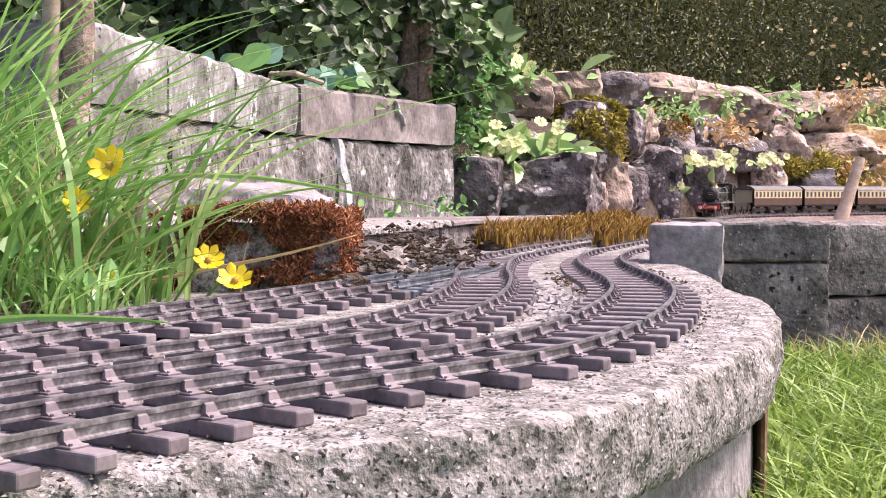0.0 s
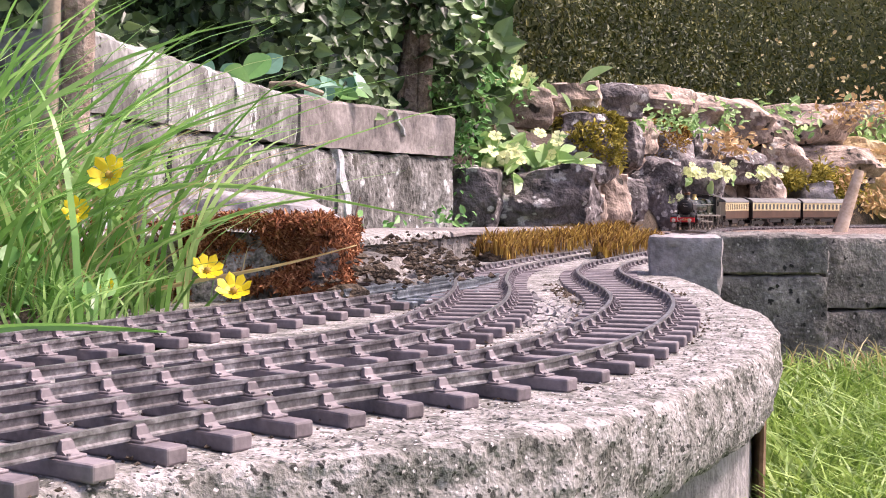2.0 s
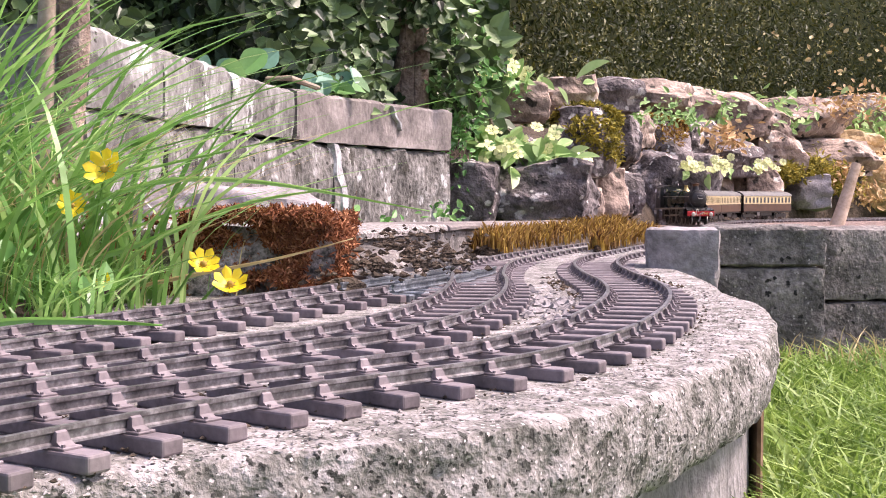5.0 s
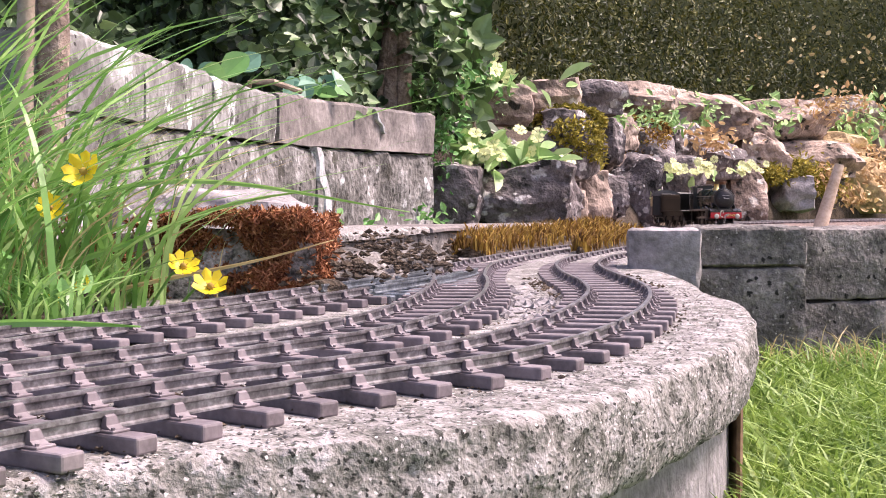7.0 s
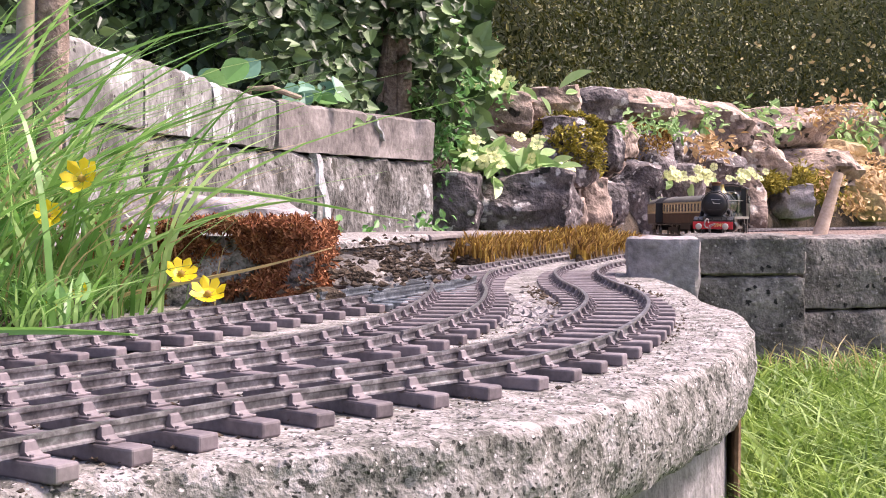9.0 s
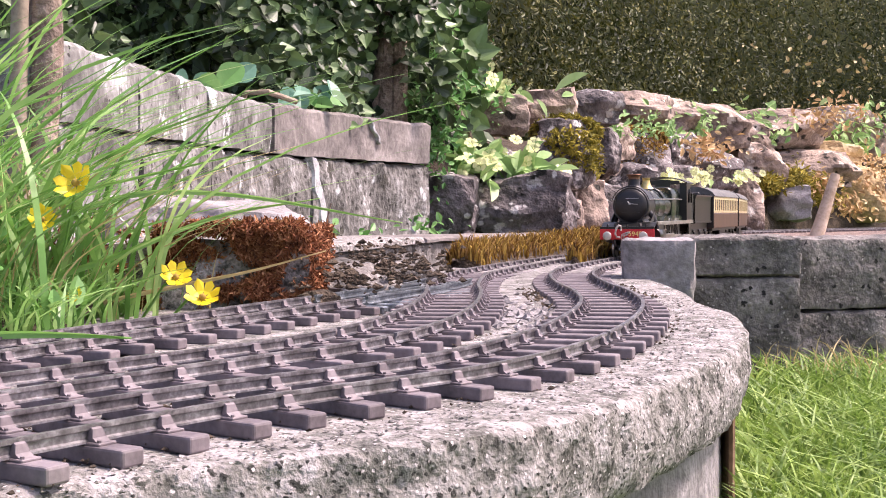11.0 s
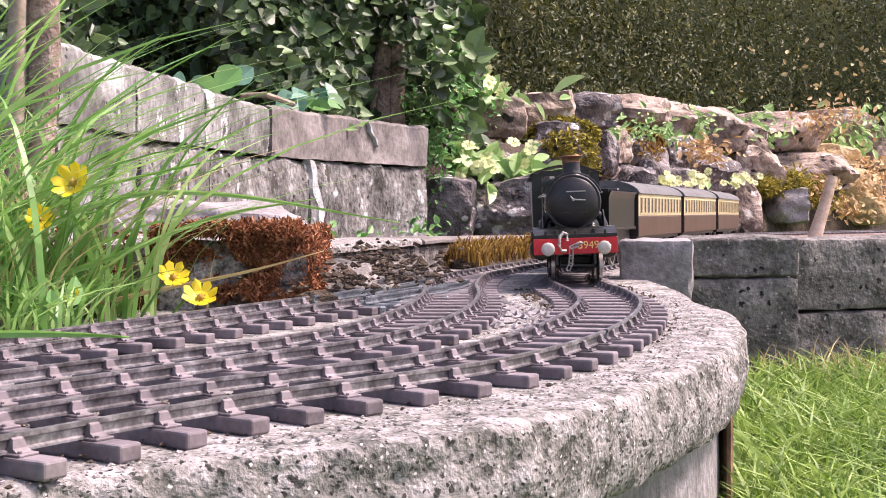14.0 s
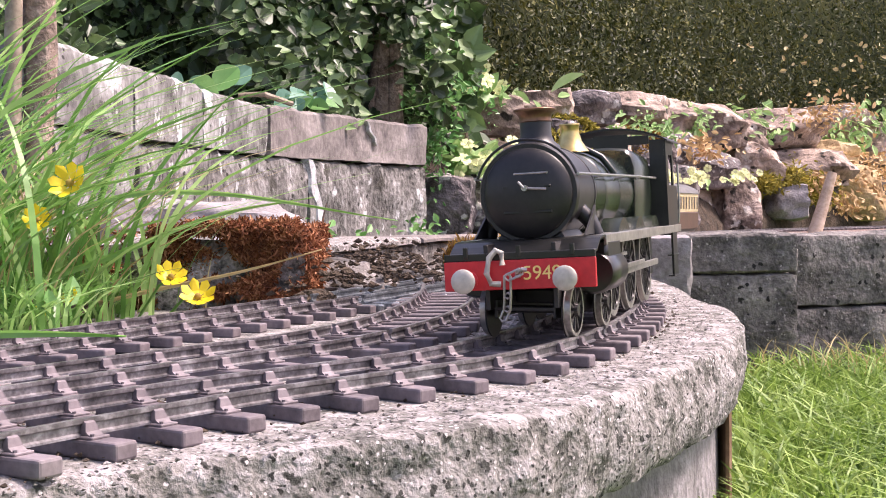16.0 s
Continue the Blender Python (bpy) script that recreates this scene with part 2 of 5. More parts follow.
def spline(pts, step=0.01):
    """Catmull-Rom through plan points, resampled evenly."""
    P = [np.array(p, float) for p in pts]
    P = [2 * P[0] - P[1]] + P + [2 * P[-1] - P[-2]]
    out = []
    for a, b, c, d in zip(P, P[1:], P[2:], P[3:]):
        n = max(4, int(np.linalg.norm(c - b) / step * 2))
        for t in np.arange(n) / n:
            out.append(.5 * (2 * b + (c - a) * t + (2 * a - 5 * b + 4 * c - d) * t * t + (3 * b - a - 3 * c + d) * t ** 3))
    out.append(P[-2])
    out = np.array(out)
    s = np.concatenate([[0], np.cumsum(np.linalg.norm(np.diff(out, axis=0), axis=1))])
    q = np.linspace(0, s[-1], int(s[-1] / step) + 1)
    return np.stack([np.interp(q, s, out[:, k]) for k in range(out.shape[1])], 1), q


def leaf_mesh(name, n, place, size, ratio=.5, lobes=0, flat=.5, seed=1):
    """n folded leaves; place(rng) gives a point and a direction in which the leaf faces."""
    rng = np.random.default_rng(seed)
    V, F = [], []
    if lobes:
        shape = [(0, 0), (.26, -.12), (.47, .06), (.46, .36), (.27, .66), (0, 1), (-.27, .66), (-.46, .36), (-.47, .06), (-.26, -.12)]
    else:
        half = [(.22, .1), (.42, .28), (.5, .46), (.42, .68), (.22, .87)] if size > .03 else [(.5, .4), (.3, .8)]
        shape = [(0, 0)] + [(ratio * a, b) for a, b in half] + [(0, 1)] + [(-ratio * a, b) for a, b in half[::-1]]
    for _ in range(n):
        p, nr = place(rng)
        nr = np.asarray(nr, float) + rng.normal(0, flat, 3)
        nr /= np.linalg.norm(nr) + 1e-9
        t = rng.normal(0, 1, 3)
        t -= nr * (t @ nr)
        t /= np.linalg.norm(t) + 1e-9
        w = np.cross(nr, t)
        s = size * rng.uniform(.55, 1.3)
        k = len(V)
        for a, b in shape:
            V.append(p + s * (w * a + t * b + nr * (abs(a) * .35 - b * b * .2)))
        m = len(shape)
        h = m // 2
        F.append([k + i for i in range(0, h + 1)])
        F.append([k] + [k + i for i in range(h, m)])
    return raw(name, V, F)


def blade_mesh(name, n, root, length, width, lean, seed=1, seg=5):
    """n bent blades; root(rng) gives the foot, lean(rng, foot) the sideways throw."""
    rng = np.random.default_rng(seed)
    V, F = [], []
    for _ in range(n):
        p = np.array(root(rng), float)
        ln = length * rng.uniform(.45, 1.15)
        th = np.array(lean(rng, p), float)
        side = np.array([-th[1], th[0], 0]) + rng.normal(0, .3, 3)
        side /= np.linalg.norm(side) + 1e-9
        k = len(V)
        for i in range(seg + 1):
            t = i / seg
            c = p + np.array([0, 0, ln * t * (1 - .35 * t)]) + th * ln * t * t
            w = width * (1 - t ** 2.2) * .5 + width * .02
            V += [c - side * w, c + side * w]
        for i in range(seg):
            a = k + 2 * i
            F.append((a, a + 1, a + 3, a + 2))
    return raw(name, V, F)


def rough_up(bm, amp, scale, seed=0, octaves=4):
    off = Vector((seed * 7.3, seed * 3.1, seed * 5.7))
    for v in bm.verts:
        nrm = v.normal if v.normal.length > 0 else Vector((0, 0, 1))
        v.co += nrm * (noise.fractal(v.co * scale + off, 1.0, 2.0, octaves) * amp)


def boulder(w, d, h, seed, cuts=4):
    """A weathered rock: a cube rounded part way, chipped by planes and roughened."""
    rng = random.Random(seed)
    bm = bmesh.new()
    bmesh.ops.create_cube(bm, size=1)
    bmesh.ops.subdivide_edges(bm, edges=bm.edges[:], cuts=11, use_grid_fill=True)
    planes = []
    for _ in range(7):
        n = Vector((rng.uniform(-1, 1), rng.uniform(-1, 1), rng.uniform(-.6, 1))).normalized()
        planes.append((n, rng.uniform(.42, .56)))
    for v in bm.verts:
        c = v.co.copy()
        s = c.normalized() * .56
        c = c.lerp(s, .38)
        for n, q in planes:
            e = c.dot(n) - q
            if e > 0:
                c -= n * e
        o = Vector((seed * 1.7, seed * 2.3, 0))
        c += c.normalized() * (noise.fractal(c * 2.2 + o, 1.0, 2.0, 4) * .10 - abs(noise.noise(c * 5 + o)) * .05)
        v.co = Vector((c.x * w, c.y * d, c.z * h))
    return bm

# ---- ground, slab, bank ----
ZPROF = [(0, 0), (1.2, 0), (1.7, -.006), (2.8, -.012), (3.5, -.02), (4.3, -.034), (4.8, -.042), (9, -.06)]


def rail_z(y):
    return float(np.interp(y, [a for a, b in ZPROF], [b for a, b in ZPROF]))


LINE_A, SA = spline([(4.6, 8.2), (3.7, 7.4), (3.0, 7.0), (2.4, 6.55), (1.87, 6.17), (1.49, 5.85), (1.24, 5.60), (1.06, 5.38), (.95, 5.12), (.825, 4.76), (.73, 4.54), (.695, 4.36), (.72, 4.13), (.757, 3.9), (.752, 3.65),
                     (.705, 3.33), (.60, 2.95), (.445, 2.5), (.328, 2.17), (.243, 1.92), (.180, 1.72), (.148, 1.517), (.138, 1.32), (.140, 1.145), (.131, 1.025),
                     (.103, .887), (.062, .757), (.012, .66), (-.04, .600), (-.09, .545), (-.15, .459), (-.2, .37), (-.24, .29)], .006)
LINE_B, SB = spline([(.59, 3.28), (.495, 2.99), (.342, 2.54), (.232, 2.21), (.145, 1.96), (.078, 1.75), (.032, 1.55), (.014, 1.3), (.012, 1.15), (.001, 1.0),
                     (-.025, .86), (-.066, .752), (-.105, .695), (-.188, .575), (-.255, .46), (-.29, .38)], .006)
LINE_C, SC = spline([(.012, 1.42), (-.002, 1.33), (-.03, 1.23), (-.062, 1.145), (-.1, 1.057), (-.145, .955), (-.24, .733), (-.33, .52)], .006)

bm = bmesh.new()
bmesh.ops.create_grid(bm, x_segments=60, y_segments=60, size=400, matrix=Matrix.Translation((0, 0, -.15)))
for v in bm.verts:
    v.co.z += .03 * noise.noise(v.co * .05)
tagged(part("ground", bm, M_LAWN), "soil and short turf of a garden lawn", "ground", kind="structure")

# concrete slab that carries the tracks, thick, with a worn rounded edge
EDGE = [(-.30, .27), (-.2, .355), (-.138, .412), (-.093, .447), (-.038, .480), (0, .503), (.034, .537), (.092, .622), (.160, .765), (.198, .872), (.222, .975), (.236, 1.084), (.232, 1.19),
        (.245, 1.377), (.25, 1.6), (.31, 1.9), (.2, 2.2), (0, 2.05), (-.12, 1.7), (-.25, 1.35), (-.5, 1.05), (-.62, .7), (-.5, .4), (-.38, .27), (-.30, .27)]
ring, _ = spline(EDGE, .0035)
ring = ring[:-1]
nxt = np.roll(ring, -1, 0) - np.roll(ring, 1, 0)
nin = np.stack([-nxt[:, 1], nxt[:, 0]], 1)
nin /= np.linalg.norm(nin, axis=1)[:, None]
V, F = [], []
levels = [(.12, -.0605), (.02, -.0605), (.006, -.060), (.002, -.058), (0, -.053), (0, -.046), (-.001, -.039), (-.001, -.033), (0, -.028), (.0002, -.0235), (.0005, -.0190), (.0012, -.0163), (.0026, -.0146), (.0055, -.0137), (.015, -.0132), (.03, -.013), (.042, -.013)]
n = len(ring)
for off, z in levels:
    for i in range(n):
        p = Vector((ring[i, 0] + nin[i, 0] * off, ring[i, 1] + nin[i, 1] * off, z))
        a = .0024 * noise.fractal(p * 120, 1.0, 2.0, 3) + .0024 * noise.noise(p * 45) + .0035 * noise.noise(p * 9)
        f = min(1, max(0, (-.0128 - z) / .004))
        V.append((p.x - nin[i, 0] * a * f, p.y - nin[i, 1] * a * f, p.z + (.0012 * noise.fractal(p * 160, 1.0, 2.0, 3) * min(1, (.045 - off) / .02) if z > -.03 else .001 * noise.noise(p * 60))))
for k in range(len(levels) - 1):
    for i in range(n):
        j = (i + 1) % n
        F.append((k * n + i, k * n + j, (k + 1) * n + j, (k + 1) * n + i))
F.append([(len(levels) - 1) * n + i for i in range(n)])
slab = part("concrete_slab", raw("concrete_slab", V, F), M_SLAB, smooth=True)
tagged(slab, "thick rough concrete slab with worn pebbly edge carrying the tracks", "slab", kind="structure")

# the recessed pier under the slab
pier = thing("support_pier", "grey concrete block pier under the overhanging slab", "pier", kind="structure")
bm = bmesh.new()
loft(bm, [[(x * k + .012 * (1 - k), y, z) for x, y in ((-.2, .62), (.04, .585), (.140, .745), (.186, .885), (.205, 1.05), (-.2, 1.2))] for z, k in ((-.16, 1.0), (-.1, 1.0), (-.0603, .995))])
part("pier_block", bm, M_STONEL, pier)
bm = bmesh.new()
bx(bm, .1885, .1925, .872, .95, -.16, -.0612, .002)
part("edge_board", bm, M_WOOD, pier, "narrow rusty brown board on the edge")

# earth and gravel bed of the far line
V, F = [], []
NX = 15
for i in range(0, len(LINE_A), 6):
    p = LINE_A[i]
    if p[1] < 1.62:
        break
    t = LINE_A[min(i + 3, len(LINE_A) - 1)] - LINE_A[max(i - 3, 0)]
    t /= np.linalg.norm(t)
    nr = np.array([-t[1], t[0]])
    for k in range(NX):
        wide = float(np.interp(p[1], [1.6, 1.8, 2.2, 2.8, 3.6, 4.9, 5.6], [.10, .14, .2, .42, .42, .5, 1.3]))
        u = -0.42 + (.42 + wide) * k / (NX - 1)
        z = rail_z(p[1]) - .014 + .004 * noise.noise(Vector((p[0] + nr[0] * u, p[1] + nr[1] * u, 0)) * 14)
        if u < -.3 or (u > .3 and p[1] < 4.6):
            z -= (abs(u) - .3) * 1.2
        V.append((p[0] + nr[0] * u, p[1] + nr[1] * u, z))
rows_n = len(V) // NX
for r in range(rows_n - 1):
    for k in range(NX - 1):
        F.append((r * NX + k, r * NX + k + 1, (r + 1) * NX + k + 1, (r + 1) * NX + k))
tagged(part("track_bed", raw("track_bed", V, F), M_BED), "earth and fine gravel bed under the far railway line", "ground", kind="structure")

# planted bank behind the line, rising to the hedge
FRONT, _ = spline([(-2.2, .55), (-1.2, .9), (-.75, 1.2), (-.47, 1.6), (-.41, 2.0), (-.36, 2.3), (-.10, 2.98), (.16, 3.2), (.36, 3.5), (.41, 3.85), (.52, 4.4), (.68, 4.95), (.94, 5.55), (1.28, 6.2), (1.65, 6.8), (2.2, 7.5), (3.4, 8.5), (5.5, 9.6)], .1)
V, F = [], []
prof = [(-.02, -.16), (0, -.03), (.05, .06), (.12, .11), (.25, .17), (.45, .26), (.7, .34), (1.2, .38), (2.2, .42), (4, .45), (7, .5)]
for i, p in enumerate(FRONT):
    t = FRONT[min(i + 1, len(FRONT) - 1)] - FRONT[max(i - 1, 0)]
    t /= np.linalg.norm(t)
    nr = np.array([-t[1], t[0]])
    up = float(np.interp(p[1], [1.3, 2.3, 3.0], [.62, .62, 1]))
    for o, z in prof:
        q = Vector((p[0] + nr[0] * o, p[1] + nr[1] * o, 0))
        V.append((q.x, q.y, z * (up if z > 0 else 1) + (.03 * noise.fractal(q * 4, 1.0, 2.0, 3) if o > 0 else 0)))
m = len(prof)
for r in range(len(FRONT) - 1):
    for k in range(m - 1):
        F.append((r * m + k, (r + 1) * m + k, (r + 1) * m + k + 1, r * m + k + 1))
tagged(part("earth_bank", raw("earth_bank", V, F), M_SOIL, smooth=True), "dark soil bank behind the railway", "bank", kind="structure")


# ---- retaining wall with cap blocks ----
WALL, SW = spline([(-.384, 1.345), (-.376, 1.45), (-.335, 1.91), (-.287, 2.25), (-.165, 2.6), (-.032, 2.92)], .02)


def wall_piece(s0, s1, z0, z1, thick, out, amp, seed):
    """A block that follows the wall's line, with chipped faces."""
    bm = bmesh.new()
    q = np.linspace(s0, s1, max(4, int((s1 - s0) / .012)))
    rings = []
    for s in q:
        p = np.array([np.interp(s, SW, WALL[:, 0]), np.interp(s, SW, WALL[:, 1])])
        t = np.array([np.interp(s + .03, SW, WALL[:, 0]), np.interp(s + .03, SW, WALL[:, 1])]) - np.array([np.interp(s - .03, SW, WALL[:, 0]), np.interp(s - .03, SW, WALL[:, 1])])
        t /= np.linalg.norm(t) + 1e-9
        nr = np.array([t[1], -t[0]])
        e = min(s - s0, s1 - s)
        c = .004 * max(0, 1 - e / .006)
        sec = [(-thick, z0), (out - c, z0), (out, z0 + .006)] + [(out, z0 + (z1 - z0) * k / 8) for k in range(1, 8)] + [(out, z1 - .006), (out - .006 - c, z1), (-thick, z1)]
        rg = []
        for o, z in sec:
            v = Vector((p[0] + nr[0] * o, p[1] + nr[1] * o, z))
            a = amp * noise.fractal(v * 16 + Vector((seed, 0, 0)), 1.0, 2.0, 4) if o > 0 or z > z0 + .01 else 0
            rg.append((v.x + nr[0] * a, v.y + nr[1] * a, v.z + a * .5))
        rings.append(rg)
    loft(bm, rings)
    bmesh.ops.recalc_face_normals(bm, faces=bm.faces[:])
    return bm


wall = thing("wall_left", "weathered concrete retaining wall with white lime stains", "wall", kind="structure")
def s_at(y):
    return float(np.interp(y, WALL[:, 1], SW))


for k, (a, b) in enumerate(((1.35, 1.62), (1.62, 1.95), (1.95, 2.42), (2.42, 2.95))):
    part("wall_block", wall_piece(s_at(a) + .002, s_at(b) - .002, -.1, .155, .1, .004, .009, k * 5), M_WALLD if k else M_WALL, wall)
for k, (a, b, dz) in enumerate(((1.35, 1.60, 0), (1.60, 1.905, .002), (1.915, 2.25, 0), (2.256, 2.95, .003))):
    part("cap_block", wall_piece(s_at(a) + .002, s_at(b) - .002, .158, .240 + dz, .1, .009, .004, 30 + k * 3), M_CAP if k > 2 else M_WALL, wall)

# white lime streak that runs down the wall
M_LIME = mat("white_lime", [(.2, .19, .19), (.48, .48, .49), (.72, .73, .74)], 45, .9, .6, 6)
for sc, w0, zt, zb in ((s_at(2.42), .020, .156, .03), (s_at(2.64), .005, .236, .19)):
    rings = []
    for i in range(14):
        k = i / 13
        z = zt + (zb - zt) * k
        s = sc + .05 * k + .004 * math.sin(i * .9)
        p, t = np.array([np.interp(s, SW, WALL[:, 0]), np.interp(s, SW, WALL[:, 1])]), np.array([np.interp(s + .03, SW, WALL[:, 0]) - np.interp(s - .03, SW, WALL[:, 0]), np.interp(s + .03, SW, WALL[:, 1]) - np.interp(s - .03, SW, WALL[:, 1])])
        t /= np.linalg.norm(t)
        nr = np.array([t[1], -t[0]])
        w = w0 * (1 + .18 * math.sin(i * 1.3)) * (.6 + .4 * math.sin(3.1 * k))
        o = .015 if z > .158 else .0085
        rings.append([(p[0] + t[0] * e * w + nr[0] * q, p[1] + t[1] * e * w + nr[1] * q, z) for e, q in ((-1, o - .012), (-.6, o), (.6, o + .001), (1, o - .012))])
    bm = bmesh.new()
    loft(bm, rings)
    rough_up(bm, .002, 60, 3)
    part("lime_streak", bm, M_LIME, wall, "white lime crust running down the wall", smooth=True)

# ---- dressed stone blocks beside the line ----


def stone_block(x0, y0, x1, y1, z0, z1, depth, seed, mt, label, courses=1, cut=.70):
    ob = thing("stone_block", label, "stone", "stone blocks edging the railway")
    ln = math.hypot(x1 - x0, y1 - y0)
    ang = math.atan2(y1 - y0, x1 - x0)
    hs = [(z0, z1)] if courses == 1 else [(z0, z0 + (z1 - z0) * cut), (z0 + (z1 - z0) * cut + .0012, z1)]
    for k, (a, b) in enumerate(hs):
        bm = bmesh.new()
        bx(bm, 0, ln, 0, depth, a, b)
        bmesh.ops.subdivide_edges(bm, edges=bm.edges[:], cuts=14, use_grid_fill=True)
        bm.normal_update()
        for v in bm.verts:
            c = Vector((ln / 2, depth / 2, (a + b) / 2))
            e = Vector(((v.co.x - c.x) / (ln / 2), (v.co.y - c.y) / (depth / 2), (v.co.z - c.z) / ((b - a) / 2)))
            edge = sorted((abs(e.x), abs(e.y), abs(e.z)))[1]
            o = v.co + Vector((seed * 3.0, k * 2.0, 0))
            v.co -= v.normal * (.0022 * max(0, edge - .92) / .08)
            v.co += v.normal * (.0030 * noise.fractal(o * 42, 1.0, 2.0, 5) + .0012 * noise.noise(o * 9))
        st = part("stone", bm, mt, ob, smooth=True)
    ob.matrix_basis = Matrix.Translation((x0, y0, 0)) @ Matrix.Rotation(ang, 4, 'Z')
    return ob


stone_block(.2095, 1.560, .292, 1.548, -.060, .032, .09, 1, M_STONEL, "pale grey dressed stone block on the slab's end")
stone_block(.296, 1.590, .425, 1.590, -.125, .034, .12, 2, M_STONE, "dark grey split stone block with a mortar joint", 2)
stone_block(.440, 1.662, .60, 1.70, -.14, .030, .12, 3, M_STONE, "brownish grey stone blocks in the lawn edge", 2, .47)
stone_block(.605, 1.725, .80, 1.80, -.14, .030, .12, 4, M_STONE, "brownish grey stone blocks in the lawn edge", 2)

# kerb slabs and flat stones left of the far tracks
kerb = thing("kerb_slab", "long flat concrete kerb slab with a pale top edge", "kerb", kind="structure")
KP, KS = spline([(-.135, 1.33), (-.075, 1.52), (-.02, 1.72), (.02, 1.90), (.06, 2.05), (.13, 2.28), (.24, 2.62), (.36, 2.98)], .012)
def kerb_piece(a, b, z0, z1, o0, o1, amp, seed):
    bm = bmesh.new()
    rings = []
    for i in range(a, b):
        t = KP[min(i + 1, len(KP) - 1)] - KP[max(i - 1, 0)]
        t /= np.linalg.norm(t)
        nr = np.array([t[1], -t[0]])
        rg = []
        for o, z in ((o0, z0), (o1, z0), (o1, (z0 + z1) / 2), (o1, z1 - .003), (o1 - .004, z1), ((o0 + o1) / 2, z1), (o0, z1)):
            v = Vector((KP[i][0] + nr[0] * o, KP[i][1] + nr[1] * o, z))
            q = amp * noise.fractal(v * 30 + Vector((seed, 0, 0)), 1.0, 2.0, 3)
            rg.append((v.x + nr[0] * q, v.y + nr[1] * q, v.z + q * .4 - max(0, KP[i][1] - 1.8) * .020))
        rings.append(rg)
    loft(bm, rings)
    bmesh.ops.recalc_face_normals(bm, faces=bm.faces[:])
    return bm


N3 = len(KP)
part("kerb_stone", kerb_piece(0, 30, -.02, .024, -.16, 0, .003, 2), M_STONE, kerb)
part("kerb_stone", kerb_piece(30, N3 // 2 + 8, -.02, .024, -.12, 0, .003, 6), M_STONE, kerb)
part("kerb_top", kerb_piece(0, 33, .0245, .033, -.17, .006, .002, 9), M_CONC, kerb)
part("kerb_top", kerb_piece(33, N3 - 1, .0245, .031, -.13, .006, .002, 12), M_CAP, kerb)
for x, y, z, w, d, h, sd in ((-.10, 1.27, -.004, .10, .12, .045, 3), (-.045, 1.43, -.002, .07, .10, .03, 5)):
    ob = part("flat_stone", boulder(w, d, h, sd), M_STONE, smooth=True)
    ob.matrix_basis = pose(x, y, z, 4, -6, 20 * sd)
    tagged(ob, "flat grey stone lying beside the tracks", "stone")

# ---- tracks ----
HEAD = [(-.00135, 0), (.00135, 0), (.0014, -.0005), (.0014, -.0016), (.0005, -.0023), (.0005, -.0048), (.0016, -.0054), (.0017, -.0062), (-.0017, -.0062), (-.0016, -.0054), (-.0005, -.0048), (-.0005, -.0023), (-.0014, -.0016), (-.0014, -.0005)]
bm = bmesh.new()
bx(bm, -.0052, .0052, -.0435, .0435, -.0131, -.0066, .0011, 2)
ME_SLEEP = bpy.data.meshes.new("sleeper")
bm.to_mesh(ME_SLEEP)
bm.free()
ME_SLEEP.materials.append(M_SLEEP)
bm = bmesh.new()
bx(bm, -.0042, .0042, -.0078, .0078, -.0067, -.0056, .0003)
for sgn in (-1, 1):
    prof = [(.0006, -.0056), (.0056, -.0056), (.0036, -.0042), (.0028, -.0014), (.0018, -.0008), (.0006, -.0020)]
    w = (.0018, .0026)
    rings = [[(x, sgn * y, z) for y, z in prof] for x in (-.0031, -.0022, .0022, .0031)]
    rings = [[(x * (1.0 if z < -.004 else .72), y, z) for x, y, z in r] for r in rings]
    loft(bm, rings)
    cyl(bm, (.0026, sgn * .0063, -.0057), (.0026, sgn * .0063, -.0047), .0008, seg=6)
bmesh.ops.recalc_face_normals(bm, faces=bm.faces[:])
ME_CHAIR = bpy.data.meshes.new("chair")
bm.to_mesh(ME_CHAIR)
bm.free()
ME_CHAIR.materials.append(M_SLEEP)
HALF = .0236


def line_at(line, S, s):
    p = np.array([np.interp(s, S, line[:, 0]), np.interp(s, S, line[:, 1])])
    q = np.array([np.interp(s + .01, S, line[:, 0]), np.interp(s + .01, S, line[:, 1])]) - np.array([np.interp(s - .01, S, line[:, 0]), np.interp(s - .01, S, line[:, 1])])
    q /= np.linalg.norm(q) + 1e-9
    return p, q


def rail(line, S, s0, s1, off, name, parent, mt=None, step=.012):
    bm = bmesh.new()
    rings = []
    for s in np.arange(s0, s1, step):
        p, t = line_at(line, S, s)
        nr = np.array([-t[1], t[0]])
        c = p + nr * off
        z = rail_z(c[1])
        rings.append([(c[0] + nr[0] * o, c[1] + nr[1] * o, z + h) for o, h in HEAD])
    loft(bm, rings)
    bmesh.ops.recalc_face_normals(bm, faces=bm.faces[:])
    return part(name, bm, mt or M_RAIL, parent)


